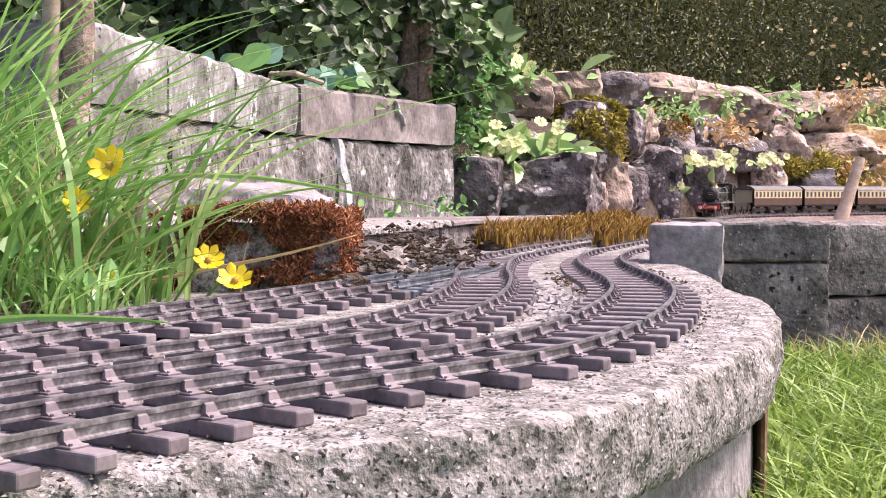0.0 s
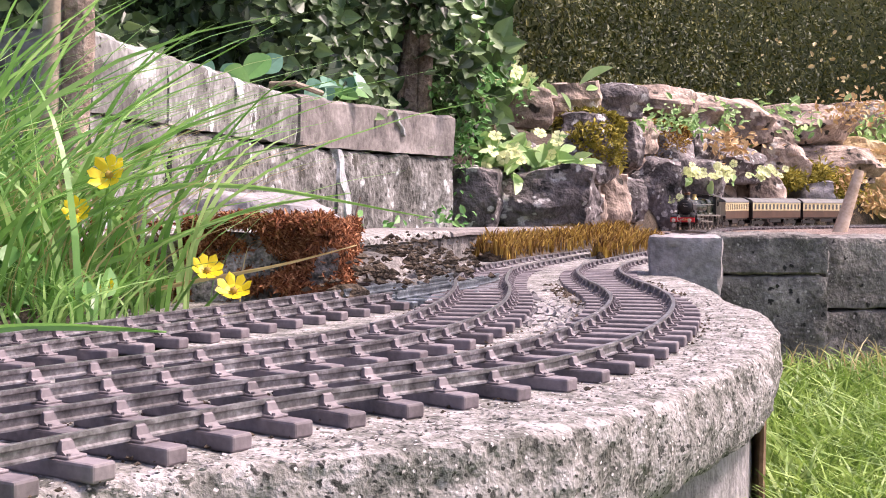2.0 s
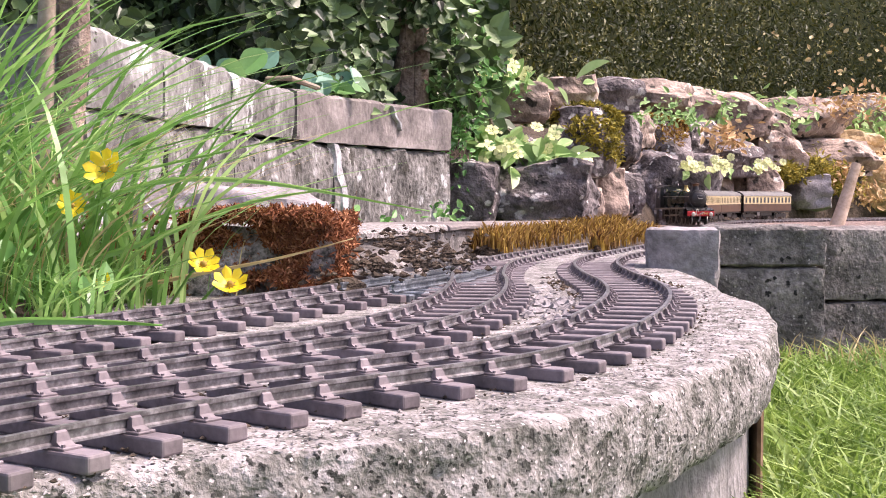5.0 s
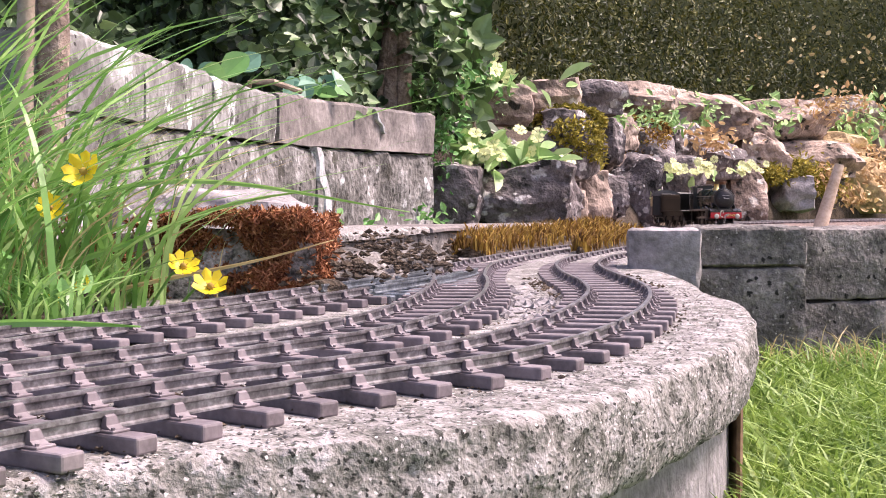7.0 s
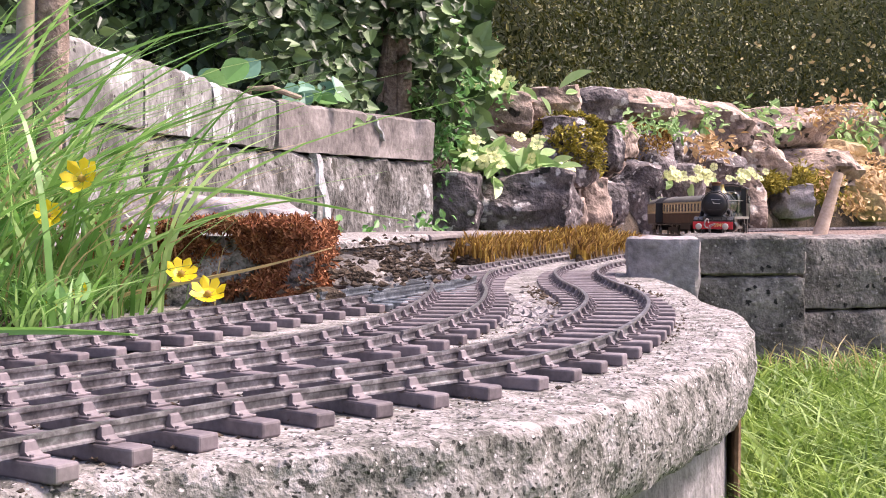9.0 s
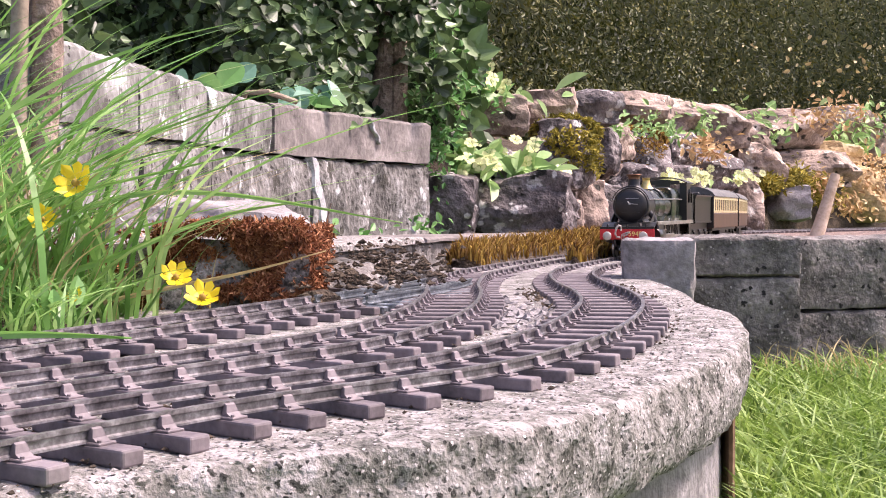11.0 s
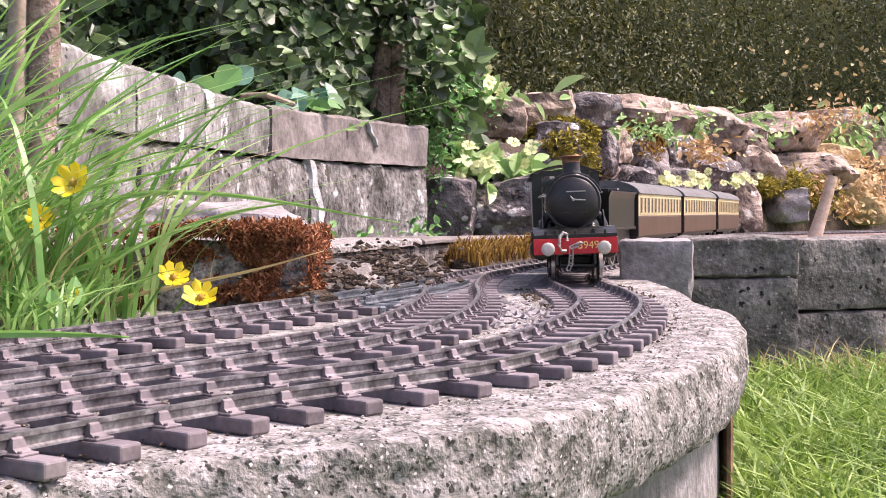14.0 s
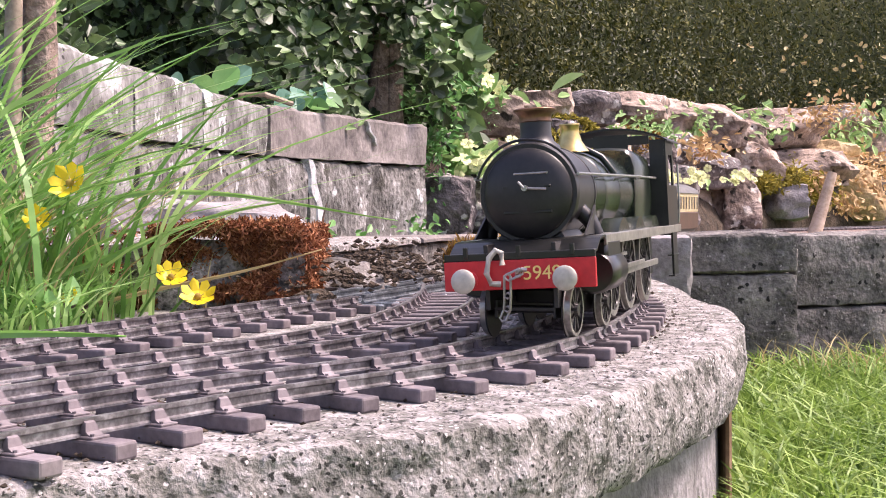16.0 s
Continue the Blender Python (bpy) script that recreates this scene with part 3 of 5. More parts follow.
def lay_track(line, S, s0, s1, label, near_y=2.25, seed=0, joins=()):
    tr = thing("railway_track", label, "track", "garden railway tracks")
    rng = random.Random(seed)
    for off in (-HALF, HALF):
        cuts = [s0] + [j + (off > 0) * .02 for j in joins] + [s1]
        for a, b in zip(cuts, cuts[1:]):
            rail(line, S, a + .0006, b, off, "rail", tr)
    SV, SF = [], []
    for s in np.arange(s0 + .012, s1 - .005, .0335):
        p, t = line_at(line, S, s)
        ang = math.atan2(t[1], t[0]) + rng.uniform(-.025, .025)
        m = Matrix.Translation((p[0], p[1], rail_z(p[1]) + rng.uniform(-.0003, .0002))) @ Matrix.Rotation(ang, 4, 'Z')
        if p[1] < near_y:
            o = new("sleeper", ME_SLEEP)
            o.parent, o.matrix_basis = tr, m
            for off in (-HALF, HALF):
                c = new("chair", ME_CHAIR)
                c.parent, c.matrix_basis = tr, m @ Matrix.Translation((0, off, 0))
        else:
            k = len(SV)
            SV += [m @ v.co for v in ME_SLEEP.vertices]
            SF += [[k + i for i in f.vertices] for f in ME_SLEEP.polygons]
    if SV:
        far = part("sleeper_run", raw("sleeper_run", SV, SF), M_SLEEP, tr)
        tagged(far, kind="stuff")
    return tr


lay_track(LINE_A, SA, .3, SA[-1], "brown sleepered model railway track with oxidised rails, outermost curve", seed=1, joins=(SA[-1] - .62,))
lay_track(LINE_B, SB, 0, SB[-1], "brown sleepered model railway track with oxidised rails, inner curve", seed=2, joins=(SB[-1] - .5,))
sC = .34
tC = lay_track(LINE_C, SC, sC, SC[-1], "brown sleepered siding track running up to the turnout", seed=3)
for off in (-HALF, HALF):
    rail(LINE_C, SC, .02, sC, off, "switch_rail", tC, M_FROG)

# turnout castings
turnout = thing("turnout", "dark blue-grey turnout castings with check rails between the tracks", "track part")
for s, off, ln in ((.16, -.012, .10), (.24, .010, .12), (.20, .030, .08), (.12, .016, .07)):
    rail(LINE_C, SC, s - ln / 2, s + ln / 2, off, "check_rail", turnout, M_FROG)
for i in range(11):
    p, t = line_at(LINE_C, SC, .06 + i * .028)
    bm = bmesh.new()
    bx(bm, -.005, .005, -.045, .045, -.0129, -.0064, .001)
    o = part("long_sleeper", bm, M_FROG, turnout)
    o.matrix_basis = Matrix.Translation((p[0], p[1], rail_z(p[1]) - .0004)) @ Matrix.Rotation(math.atan2(t[1], t[0]), 4, 'Z')
for s, off in ((.15, .0), (.25, .004)):
    p, t = line_at(LINE_C, SC, s)
    bm = bmesh.new()
    bx(bm, -.02, .02, -.006, .006, -.0066, -.002, .0015)
    o = part("frog_casting", bm, M_FROG, turnout)
    o.matrix_basis = Matrix.Translation((p[0], p[1] + off, rail_z(p[1]))) @ Matrix.Rotation(math.atan2(t[1], t[0]), 4, 'Z')
lever = thing("point_lever", "small black point lever box beside the siding", "lever")
bm = bmesh.new()
bx(bm, -.022, .022, -.008, .008, -.013, .000, .002)
part("box", bm, M_SMOKE, lever)
bm = bmesh.new()
cyl(bm, (-.01, 0, 0), (-.004, .006, .008), .0018, seg=10)
cyl(bm, (.008, 0, -.002), (.012, 0, .005), .005, seg=12)
part("weight", bm, M_SMOKE, lever)
lever.matrix_basis = pose(-.083, 1.21, 0, 0, 0, 65)

# ---- the train ----
# distance along the line of the smokebox front, by time
def s_near(x, y):
    return float(SA[np.argmin((LINE_A[:, 0] - x) ** 2 + (LINE_A[:, 1] - y) ** 2)])


RUN = [(0, s_near(.90, 4.96)), (.5, s_near(.835, 4.79)), (2.0, s_near(.75, 4.58)), (4.2, s_near(.698, 4.28)), (6.3, s_near(.757, 3.84)), (7.0, s_near(.752, 3.66)), (8.2, s_near(.70, 3.29)), (9.0, s_near(.56, 2.85)),
       (11.4, s_near(.247, 1.945)), (12.5, s_near(.184, 1.735)), (13.5, s_near(.147, 1.489)), (14.5, s_near(.139, 1.217)), (15.5, s_near(.108, .906)), (16.0, s_near(.057, .742))]


def s_run(t):
    """Smooth monotone run between the known times."""
    T, Q = np.array([a for a, b in RUN]), np.array([b for a, b in RUN])
    d = np.diff(Q) / np.diff(T)
    g = np.concatenate([[d[0]], 2 / (1 / d[:-1] + 1 / d[1:]), [d[-1]]])
    i = int(np.clip(np.searchsorted(T, t) - 1, 0, len(T) - 2))
    h = T[i + 1] - T[i]
    u = (t - T[i]) / h
    return Q[i] * (1 + 2 * u) * (1 - u) ** 2 + Q[i + 1] * u * u * (3 - 2 * u) + h * (g[i] * u * (1 - u) ** 2 - g[i + 1] * u * u * (1 - u))


def on_line(s):
    p, t = line_at(LINE_A, SA, s)
    return Vector((p[0], p[1], rail_z(p[1])))


def chord(s, d0, d1):
    """Pose of a vehicle whose pivots stand d0 and d1 behind the smokebox front; x forward, origin at the smokebox front."""
    a, b = on_line(s - d0), on_line(s - d1)
    f = (a - b).normalized()
    m = Matrix((f, Vector((0, 0, 1)).cross(f).normalized(), f.cross(Vector((0, 0, 1)).cross(f).normalized()))).transposed().to_4x4()
    return Matrix.Translation(a + f * d0) @ m


def loco_pose(s):
    """The locomotive rides on its leading bogie and driving wheels and leans slightly on the slab's curve."""
    m = chord(s, .0, .200)
    lean = float(np.interp(m.translation.y, [.7, 1.5, 2.2], [2.4, 1.8, 0]))
    return m @ Matrix.Rotation(radians(lean), 4, 'X')


def wheelset(name, r, parent, spokes=0, gauge=.045):
    """Two wheels on an axle: steel tyre, spokes standing proud of a deep dark web, hub."""
    bm = bmesh.new()
    seg = spokes * 6 if spokes else 36
    for sg in (-1, 1):
        y = sg * gauge / 2
        rings = []
        for rr, dp, web in ((.001, -.0015, 0), (r + .0012, -.0015, 0), (r + .0012, -.0006, 0), (r, -.0002, 0), (r - .0002, .0029, 0), (r * .87, .0029, 0), (r * .85, .0020, 1), (r * .27, .0022, 1), (r * .22, .0040, 0), (r * .13, .0042, 0), (.001, .0042, 0)):
            ring_pts = []
            for i in range(seg):
                a = 6.28318 * i / seg
                d = dp - (.0030 if web and spokes and i % 6 in (2, 3, 4) else 0)
                ring_pts.append((math.cos(a) * rr, y + sg * d, math.sin(a) * rr))
            rings.append(ring_pts)
        f0 = len(bm.faces)
        loft(bm, rings)
        bm.faces.ensure_lookup_table()
        for k in range(f0 + seg * 2, f0 + seg * 5):
            bm.faces[k].material_index = 1
    cyl(bm, (0, -gauge / 2, 0), (0, gauge / 2, 0), .0022, seg=10)
    bmesh.ops.recalc_face_normals(bm, faces=bm.faces[:])
    ob = part(name, bm, M_SMOKE, parent, smooth=True)
    ob.data.materials.append(M_STEEL)
    return ob


WHEELS = []   # (object, pose in its parent, radius)


def make_loco():
    lo = thing("steam_locomotive", "black and dark green model steam locomotive with red buffer beam", "locomotive", "model train")
    B = bmesh.new
    # smokebox and boiler
    b = turned(B(), (0, 0, .0778), (-1, 0, 0), [(0, .0235), (.0, .0272), (.002, .0281), (.004, .0281), (.0045, .0272), (.053, .0272), (.0535, .0278), (.056, .0278)], 48)
    smokebox = part("smokebox", b, M_SMOKE, lo, "satin black smokebox", True)
    b = turned(B(), (.0005, 0, .0778), (1, 0, 0), [(-.002, .0250), (0, .0250), (.0012, .0242), (.004, .0184), (.0058, .0105), (.0064, .004), (.0064, .0001)], 44)
    door = part("smokebox_door", b, M_SMOKE, lo, "dished black smokebox door", True)
    for z in (.0035, -.0105):
        b = B()
        bx(b, .0045, .0062, -.013, .014, .0778 + z - .0007, .0778 + z + .0007, .0003)
        part("hinge_strap", b, M_BLACK, door)
    b = cyl(B(), (.006, -.006, .0885), (.006, .012, .0885), .0006, seg=8)
    for y in (-.006, .012):
        cyl(b, (.002, y, .0885), (.006, y, .0885), .0007, seg=8)
    part("door_rail", b, M_STEEL, door)
    b = cyl(B(), (.006, 0, .0805), (.0105, 0, .0805), .0016, seg=12)
    cyl(b, (.009, 0, .0805), (.009, .012, .0795), .0007, seg=8)
    cyl(b, (.0104, 0, .0805), (.0104, -.003, .084), .0007, seg=8)
    part("door_handle", b, M_STEEL, door)
    b = tube(B(), [(.002 - .0, math.sin(a) * .0294, .0778 + math.cos(a) * .0294) for a in np.linspace(-1.25, 1.25, 22)], .0008)
    part("front_handrail", b, M_BLACK, lo, "handrail curved over the smokebox front")
    b = turned(B(), (-.056, 0, .0778), (-1, 0, 0), [(0, .0243), (.001, .0248), (.045, .0254), (.0455, .0258), (.0475, .0258), (.048, .0254), (.09, .0268), (.0905, .0272), (.0925, .0272), (.093, .0268), (.14, .0282)], 48)
    part("boiler", b, M_GREEN, lo, "glossy dark green boiler", True)
    for sg in (-1, 1):
        b = tube(B(), [(.004, sg * .0290, .0870), (-.06, sg * .0295, .0875), (-.2, sg * .0320, .0885), (-.272, sg * .0330, .0885)], .0008)
        for x in (-.01, -.075, -.14, -.2):
            cyl(b, (x, sg * .022, .0865), (x, sg * (.0293 + abs(x) * .014), .0873), .0007, seg=8)
        part("boiler_handrail", b, M_STEEL, lo)
    # Belpaire firebox
    b = B()
    rings = []
    for x, w, zt in ((-.196, .0288, .1075), (-.198, .0298, .1092), (-.25, .0293, .1082), (-.276, .0288, .1070)):
        sec = [(-w * .95, .05), (-w, .075), (-w, zt - .012), (-w * .93, zt - .005), (-w * .78, zt - .0012), (-w * .4, zt), (w * .4, zt), (w * .78, zt - .0012), (w * .93, zt - .005), (w, zt - .012), (w, .075), (w * .95, .05)]
        rings.append([(x, y, z) for y, z in sec])
    loft(b, rings)
    part("firebox", b, M_GREEN, lo, "", True)
    # chimney, safety valve bonnet
    b = turned(B(), (-.026, 0, .1025), (0, 0, 1), [(0, .0140), (.002, .0132), (.0045, .0102), (.008, .0090), (.0168, .0088), (.0172, .0001)], 32)
    part("chimney", b, M_SMOKE, lo, "", True)
    b = turned(B(), (-.026, 0, .1180), (0, 0, 1), [(0, .0089), (.0005, .0094), (.002, .0092), (.0035, .0094), (.005, .0105), (.0062, .0122), (.0072, .0124), (.0078, .0118), (.0078, .0088), (.003, .0082), (.003, .0001)], 32)
    part("chimney_cap", b, M_COPPER, lo, "dull copper chimney cap", True)
    b = turned(B(), (-.125, 0, .1045), (0, 0, 1), [(0, .012), (.003, .0098), (.007, .0074), (.012, .0060), (.0162, .0060), (.0172, .0067), (.0180, .0065), (.0180, .0035), (.015, .0001)], 28)
    part("safety_valve_bonnet", b, M_BRASS, lo, "brass safety valve bonnet", True)
    for sg in (-1, 1):
        b = tube(B(), [(-.128, sg * .008, .1065), (-.128, sg * .019, .1005), (-.129, sg * .027, .089)], .0022, 10)
        part("feed_pipe", b, M_GREEN, lo, "", True)
    # running plate, valance, front drop
    b = B()
    bx(b, -.345, -.004, -.0405, .0405, .0512, .0530, .0004)
    for sg in (-1, 1):
        bx(b, -.345, -.004, sg * .0405 - .0008, sg * .0405 + .0008, .0475, .0531, .0002)
    part("running_plate", b, M_STEEL, lo, "worn grey-edged running plate")
    b = B()
    prof = [(-.004, .0530), (.004, .0528), (.010, .0520), (.0155, .0495), (.021, .0465), (.0295, .0455)]
    loft(b, [[(x, -.0405, z) for x, z in prof] + [(x, -.0405, z - .0012) for x, z in prof[::-1]], [(x, .0405, z) for x, z in prof] + [(x, .0405, z - .0012) for x, z in prof[::-1]]])
    bmesh.ops.recalc_face_normals(b, faces=b.faces[:])
    part("front_plate", b, M_BLACK, lo, "curved glossy black front plate")
    beam = B()
    bx(beam, .0285, .0312, -.0412, .0412, .0268, .0425, .0004)
    beam = part("buffer_beam", beam, M_RED, lo, "bright red buffer beam")
    b = B()
    bx(b, .0285, .0308, -.0410, .0410, .0426, .0464, .0003)
    for y in (-.029, 0, .029):
        bx(b, .0300, .0318, y - .0012, y + .0012, .0440, .0500, .0003)
    part("beam_lip", b, M_BLACK, beam, "black lamp irons and lip")
    for sg in (-1, 1):
        b = turned(B(), (.0310, sg * .0272, .0325), (1, 0, 0), [(0, .0048), (.001, .0048), (.0014, .0038), (.008, .0033), (.008, .0022), (.0125, .0022)], 20)
        stock = part("buffer_stock", b, M_RED, beam, "", True)
        b = turned(B(), (.0430, sg * .0272, .0325), (1, 0, 0), [(0, .002), (.0006, .0062), (.0013, .0066), (.0022, .0058), (.0028, .0035), (.0030, .0001)], 26)
        part("buffer_head", b, M_BUF, beam, "dull pale steel buffer head", True)
    # number on the beam
    fc = bpy.data.curves.new("number", 'FONT')
    fc.body, fc.size, fc.extrude, fc.align_x, fc.align_y = "5949", .0105, .0002, 'CENTER', 'CENTER'
    fo = bpy.data.objects.new("number", fc)
    me = bpy.data.meshes.new_from_object(fo)
    bpy.data.objects.remove(fo)
    num = part("running_number", me, M_GOLD, beam, "gold 5949 numerals")
    num.matrix_basis = Matrix.Translation((.0314, .0125, .0350)) @ Matrix(((0, 0, 1), (1, 0, 0), (0, 1, 0))).to_4x4()
    # coupling hook, links and vacuum pipe
    b = B()
    bx(b, .031, .036, -.0012, .0012, .0330, .0370, .0004)
    tube(b, [(.035, 0, .035), (.039, .001, .0362), (.041, .004, .0378), (.0405, .0065, .0372)], .0011)
    hook = part("coupling_hook", b, M_STEEL, beam, "bright steel coupling hook")
    for k, (y0, z0, y1, z1) in enumerate(((.003, .0365, -.0045, .0335), (-.0045, .0345, -.0050, .0235), (-.0050, .0245, -.0058, .0165), (-.0056, .0175, -.0085, .0115))):
        d = Vector((0, y1 - y0, z1 - z0))
        nrm = Vector((0, -d.z, d.y)).normalized() * .0017
        c0, c1 = Vector((.0395 - k * .0008, y0, z0)), Vector((.0395 - k * .0008, y1, z1))
        b = tube(B(), [c0 + nrm, c0 - d.normalized() * .001, c0 - nrm, c1 - nrm, c1 + d.normalized() * .001, c1 + nrm, c0 + nrm], .0007, 6)
        part("coupling_link", b, M_STEEL, beam, "")
    b = tube(B(), [(.0335, -.0095, .030), (.0350, -.0145, .0305), (.0360, -.0165, .036), (.0350, -.0150, .044), (.0340, -.0115, .0480), (.0335, -.0085, .0465), (.0335, -.0082, .040)], .0017, 10)
    part("vacuum_pipe", b, M_BUF, beam, "grey rubber vacuum pipe", True)
    # frames, saddle, cylinders, steam pipes
    b = B()
    for sg in (-1, 1):
        bx(b, -.33, .028, sg * .0185 - .0012, sg * .0185 + .0012, .016, .051, .0003)
    bx(b, -.30, -.09, -.017, .017, .030, .050, .001)
    part("frames", b, M_SMOKE, lo)
    b = B()
    loft(b, [[(x, y, z) for y, z in ((-.019, .0525), (-.0165, .0565), (-.0175, .0605), (.0175, .0605), (.0165, .0565), (.019, .0525))] for x in (-.002, -.054)])
    bmesh.ops.recalc_face_normals(b, faces=b.faces[:])
    part("saddle", b, M_SMOKE, lo)
    for sg in (-1, 1):
        b = turned(B(), (-.004, sg * .0335, .0325), (-1, 0, 0), [(0, .0001), (0, .0105), (.002, .0118), (.046, .0118), (.048, .0105), (.048, .0001)], 28)
        bx(b, -.05, -.005, sg * .0335 - .010, sg * .0335 + .008, .036, .0505, .002)
        part("cylinder", b, M_BLACK, lo, "", True)
        b = tube(B(), [(-.026, sg * .0222, .0680), (-.027, sg * .0285, .061), (-.028, sg * .0315, .0525)], .0045, 12)
        part("steam_pipe", b, M_SMOKE, lo, "", True)
        b = B()
        bx(b, -.255, -.105, sg * .0335 - .0010, sg * .0335 + .0010, .0262, .0305, .0004)
        part("coupling_rod", b, M_STEEL, lo, "bare steel coupling rod")
        b = B()
        bx(b, -.18, -.05, sg * .0352 - .0008, sg * .0352 + .0008, .0300, .0330, .0003)
        bx(b, -.105, -.052, sg * .0352 - .001, sg * .0352 + .001, .0385, .0405, .0003)
        part("connecting_rod", b, M_STEEL, lo)
        for x in (-.112, -.179, -.253):
            b = B()
            rr = .031
            pts = [(x + rr * math.cos(a), .0305 + rr * math.sin(a)) for a in np.linspace(.80, math.pi - .80, 14)]
            lo2 = [(px, max(.0531, pz)) for px, pz in pts]
            loft(b, [[(px, sg * y, pz) for px, pz in lo2] + [(lo2[-1][0], sg * y, .0530), (lo2[0][0], sg * y, .0530)] for y in (.022, .034)])
            bmesh.ops.recalc_face_normals(b, faces=b.faces[:])
            part("splasher", b, M_GREEN, lo)
        b = B()
        loft(b, [[(x, sg * (y + .0005 * k), z) for x, z in ((.004, .0535), (-.03, .0535), (-.03, .070), (-.018, .0635))] for k, y in ((0, .0305), (1, .0310))])
        bmesh.ops.recalc_face_normals(b, faces=b.faces[:])
        part("footstep_plate", b, M_SMOKE, lo)
        b = B()
        bx(b, -.325, -.300, sg * .0395 - .0008, sg * .0395 + .0008, .015, .050, .0003)
        bx(b, -.328, -.297, sg * .0385 - .0025, sg * .0385 + .0025, .0145, .0155, .0003)
        bx(b, -.328, -.297, sg * .0385 - .0025, sg * .0385 + .0025, .030, .031, .0003)
        part("cab_step", b, M_BLACK, lo)
    # cab
    for sg in (-1, 1):
        b = B()
        y = sg * .0400
        bx(b, -.335, -.277, y - .0006, y + .0006, .053, .083)
        bx(b, -.290, -.277, y - .00058, y + .00058, .0828, .1163)
        bx(b, -.318, -.311, y - .00058, y + .00058, .0828, .1163)
        bx(b, -.3181, -.2771, y - .00056, y + .00056, .106, .1165)
        part("cab_side", b, M_BLACK, lo, "glossy black cab side with window opening")
    b = B()
    bx(b, -.2785, -.2770, -.0396, .0396, .053, .098)
    bx(b, -.2784, -.2771, -.0130, .0130, .0978, .122)
    for sg in (-1, 1):
        bx(b, -.2784, -.2771, sg * .034 - .0054, sg * .034 + .0054, .0978, .117)
        bx(b, -.2783, -.2772, sg * .020 - .009, sg * .020 + .0085, .114, .1205)
    part("cab_front", b, M_BLACK, lo, "glossy black cab front with two windows")
    b = B()
    arc = [(y, .1165 + .0105 * (1 - (y / .0425) ** 2) ** .9 if abs(y) < .0425 else .1165) for y in np.linspace(-.0425, .0425, 22)]
    sec = arc + [(y, z - .0013) for y, z in arc[::-1]]
    loft(b, [[(x, y, z) for y, z in sec] for x in (-.272, -.273, -.344, -.345)])
    bmesh.ops.recalc_face_normals(b, faces=b.faces[:])
    part("cab_roof", b, M_SMOKE, lo, "", True)
    for sg in (-1, 1):
        b = tube(B(), [(-.338, sg * .0405, .054), (-.338, sg * .0415, .070), (-.338, sg * .0415, .100)], .0008)
        part("cab_handrail", b, M_STEEL, lo)
    # wheels
    for x in (-.112, -.179, -.253):
        w = wheelset("driving_wheelset", .0285, lo, 18)
        WHEELS.append((w, Matrix.Translation((x, 0, .0285)), .0285))
    bogie = B()
    for sg in (-1, 1):
        bx(bogie, -.046, .046, sg * .0165 - .0008, sg * .0165 + .0008, .010, .020, .0004)
    bx(bogie, -.012, .012, -.0165, .0165, .016, .024, .001)
    bx(bogie, .044, .046, -.0165, .0165, .014, .0165, .0004)
    bogie = part("front_bogie", bogie, M_SMOKE, lo, "black bar-framed leading bogie")
    for x in (.0335, -.0335):
        w = wheelset("bogie_wheelset", .0145, bogie, 10)
        WHEELS.append((w, Matrix.Translation((x, 0, .0145)), .0145))
    return lo, bogie


def make_tender():
    te = thing("tender", "black six-wheeled tender behind the locomotive", "tender", "model train")
    b = bmesh.new()
    x0, x1 = -.372, -.560
    sec = [(-.0385, .050), (-.0385, .088), (-.0400, .094), (-.0420, .097), (-.0415, .0975), (-.036, .0945), (-.034, .090), (.034, .090), (.036, .0945), (.0415, .0975), (.0420, .097), (.0400, .094), (.0385, .088), (.0385, .050)]
    loft(b, [[(x, y, z) for y, z in sec] for x in (x0, x1)])
    bmesh.ops.recalc_face_normals(b, faces=b.faces[:])
    part("tank", b, M_BLACK, te, "glossy black tank with flared top")
    b = bmesh.new()
    for x in (x0 - .001, x1 + .001):
        bx(b, x - .001, x + .001, -.038, .038, .050, .100, .0004)
    part("bulkhead", b, M_BLACK, te)
    b = bmesh.new()
    bx(b, -.47, -.385, -.030, .030, .088, .0935, .002)
    rough_up(b, .002, 120, 2)
    part("coal", b, M_SMOKE, te, "black coal load")
    b = bmesh.new()
    bx(b, x1 - .004, x0 + .006, -.0400, .0400, .0465, .0500, .0005)
    for sg in (-1, 1):
        bx(b, x1, x0, sg * .0305 - .001, sg * .0305 + .001, .020, .047, .0004)
    part("frame", b, M_BLACK, te)
    for sg in (-1, 1):
        for x in (-.400, -.466, -.532):
            b = bmesh.new()
            bx(b, x - .006, x + .006, sg * .0325 - .003, sg * .0325 + .002, .015, .0315, .001)
            bx(b, x - .016, x + .016, sg * .0325 - .0015, sg * .0325 + .0015, .031, .035, .001)
            part("axle_box", b, M_SMOKE, te)
    for x in (-.400, -.466, -.532):
        w = wheelset("tender_wheelset", .0195, te, 12)
        WHEELS.append((w, Matrix.Translation((x, 0, .0195)), .0195))
    return te


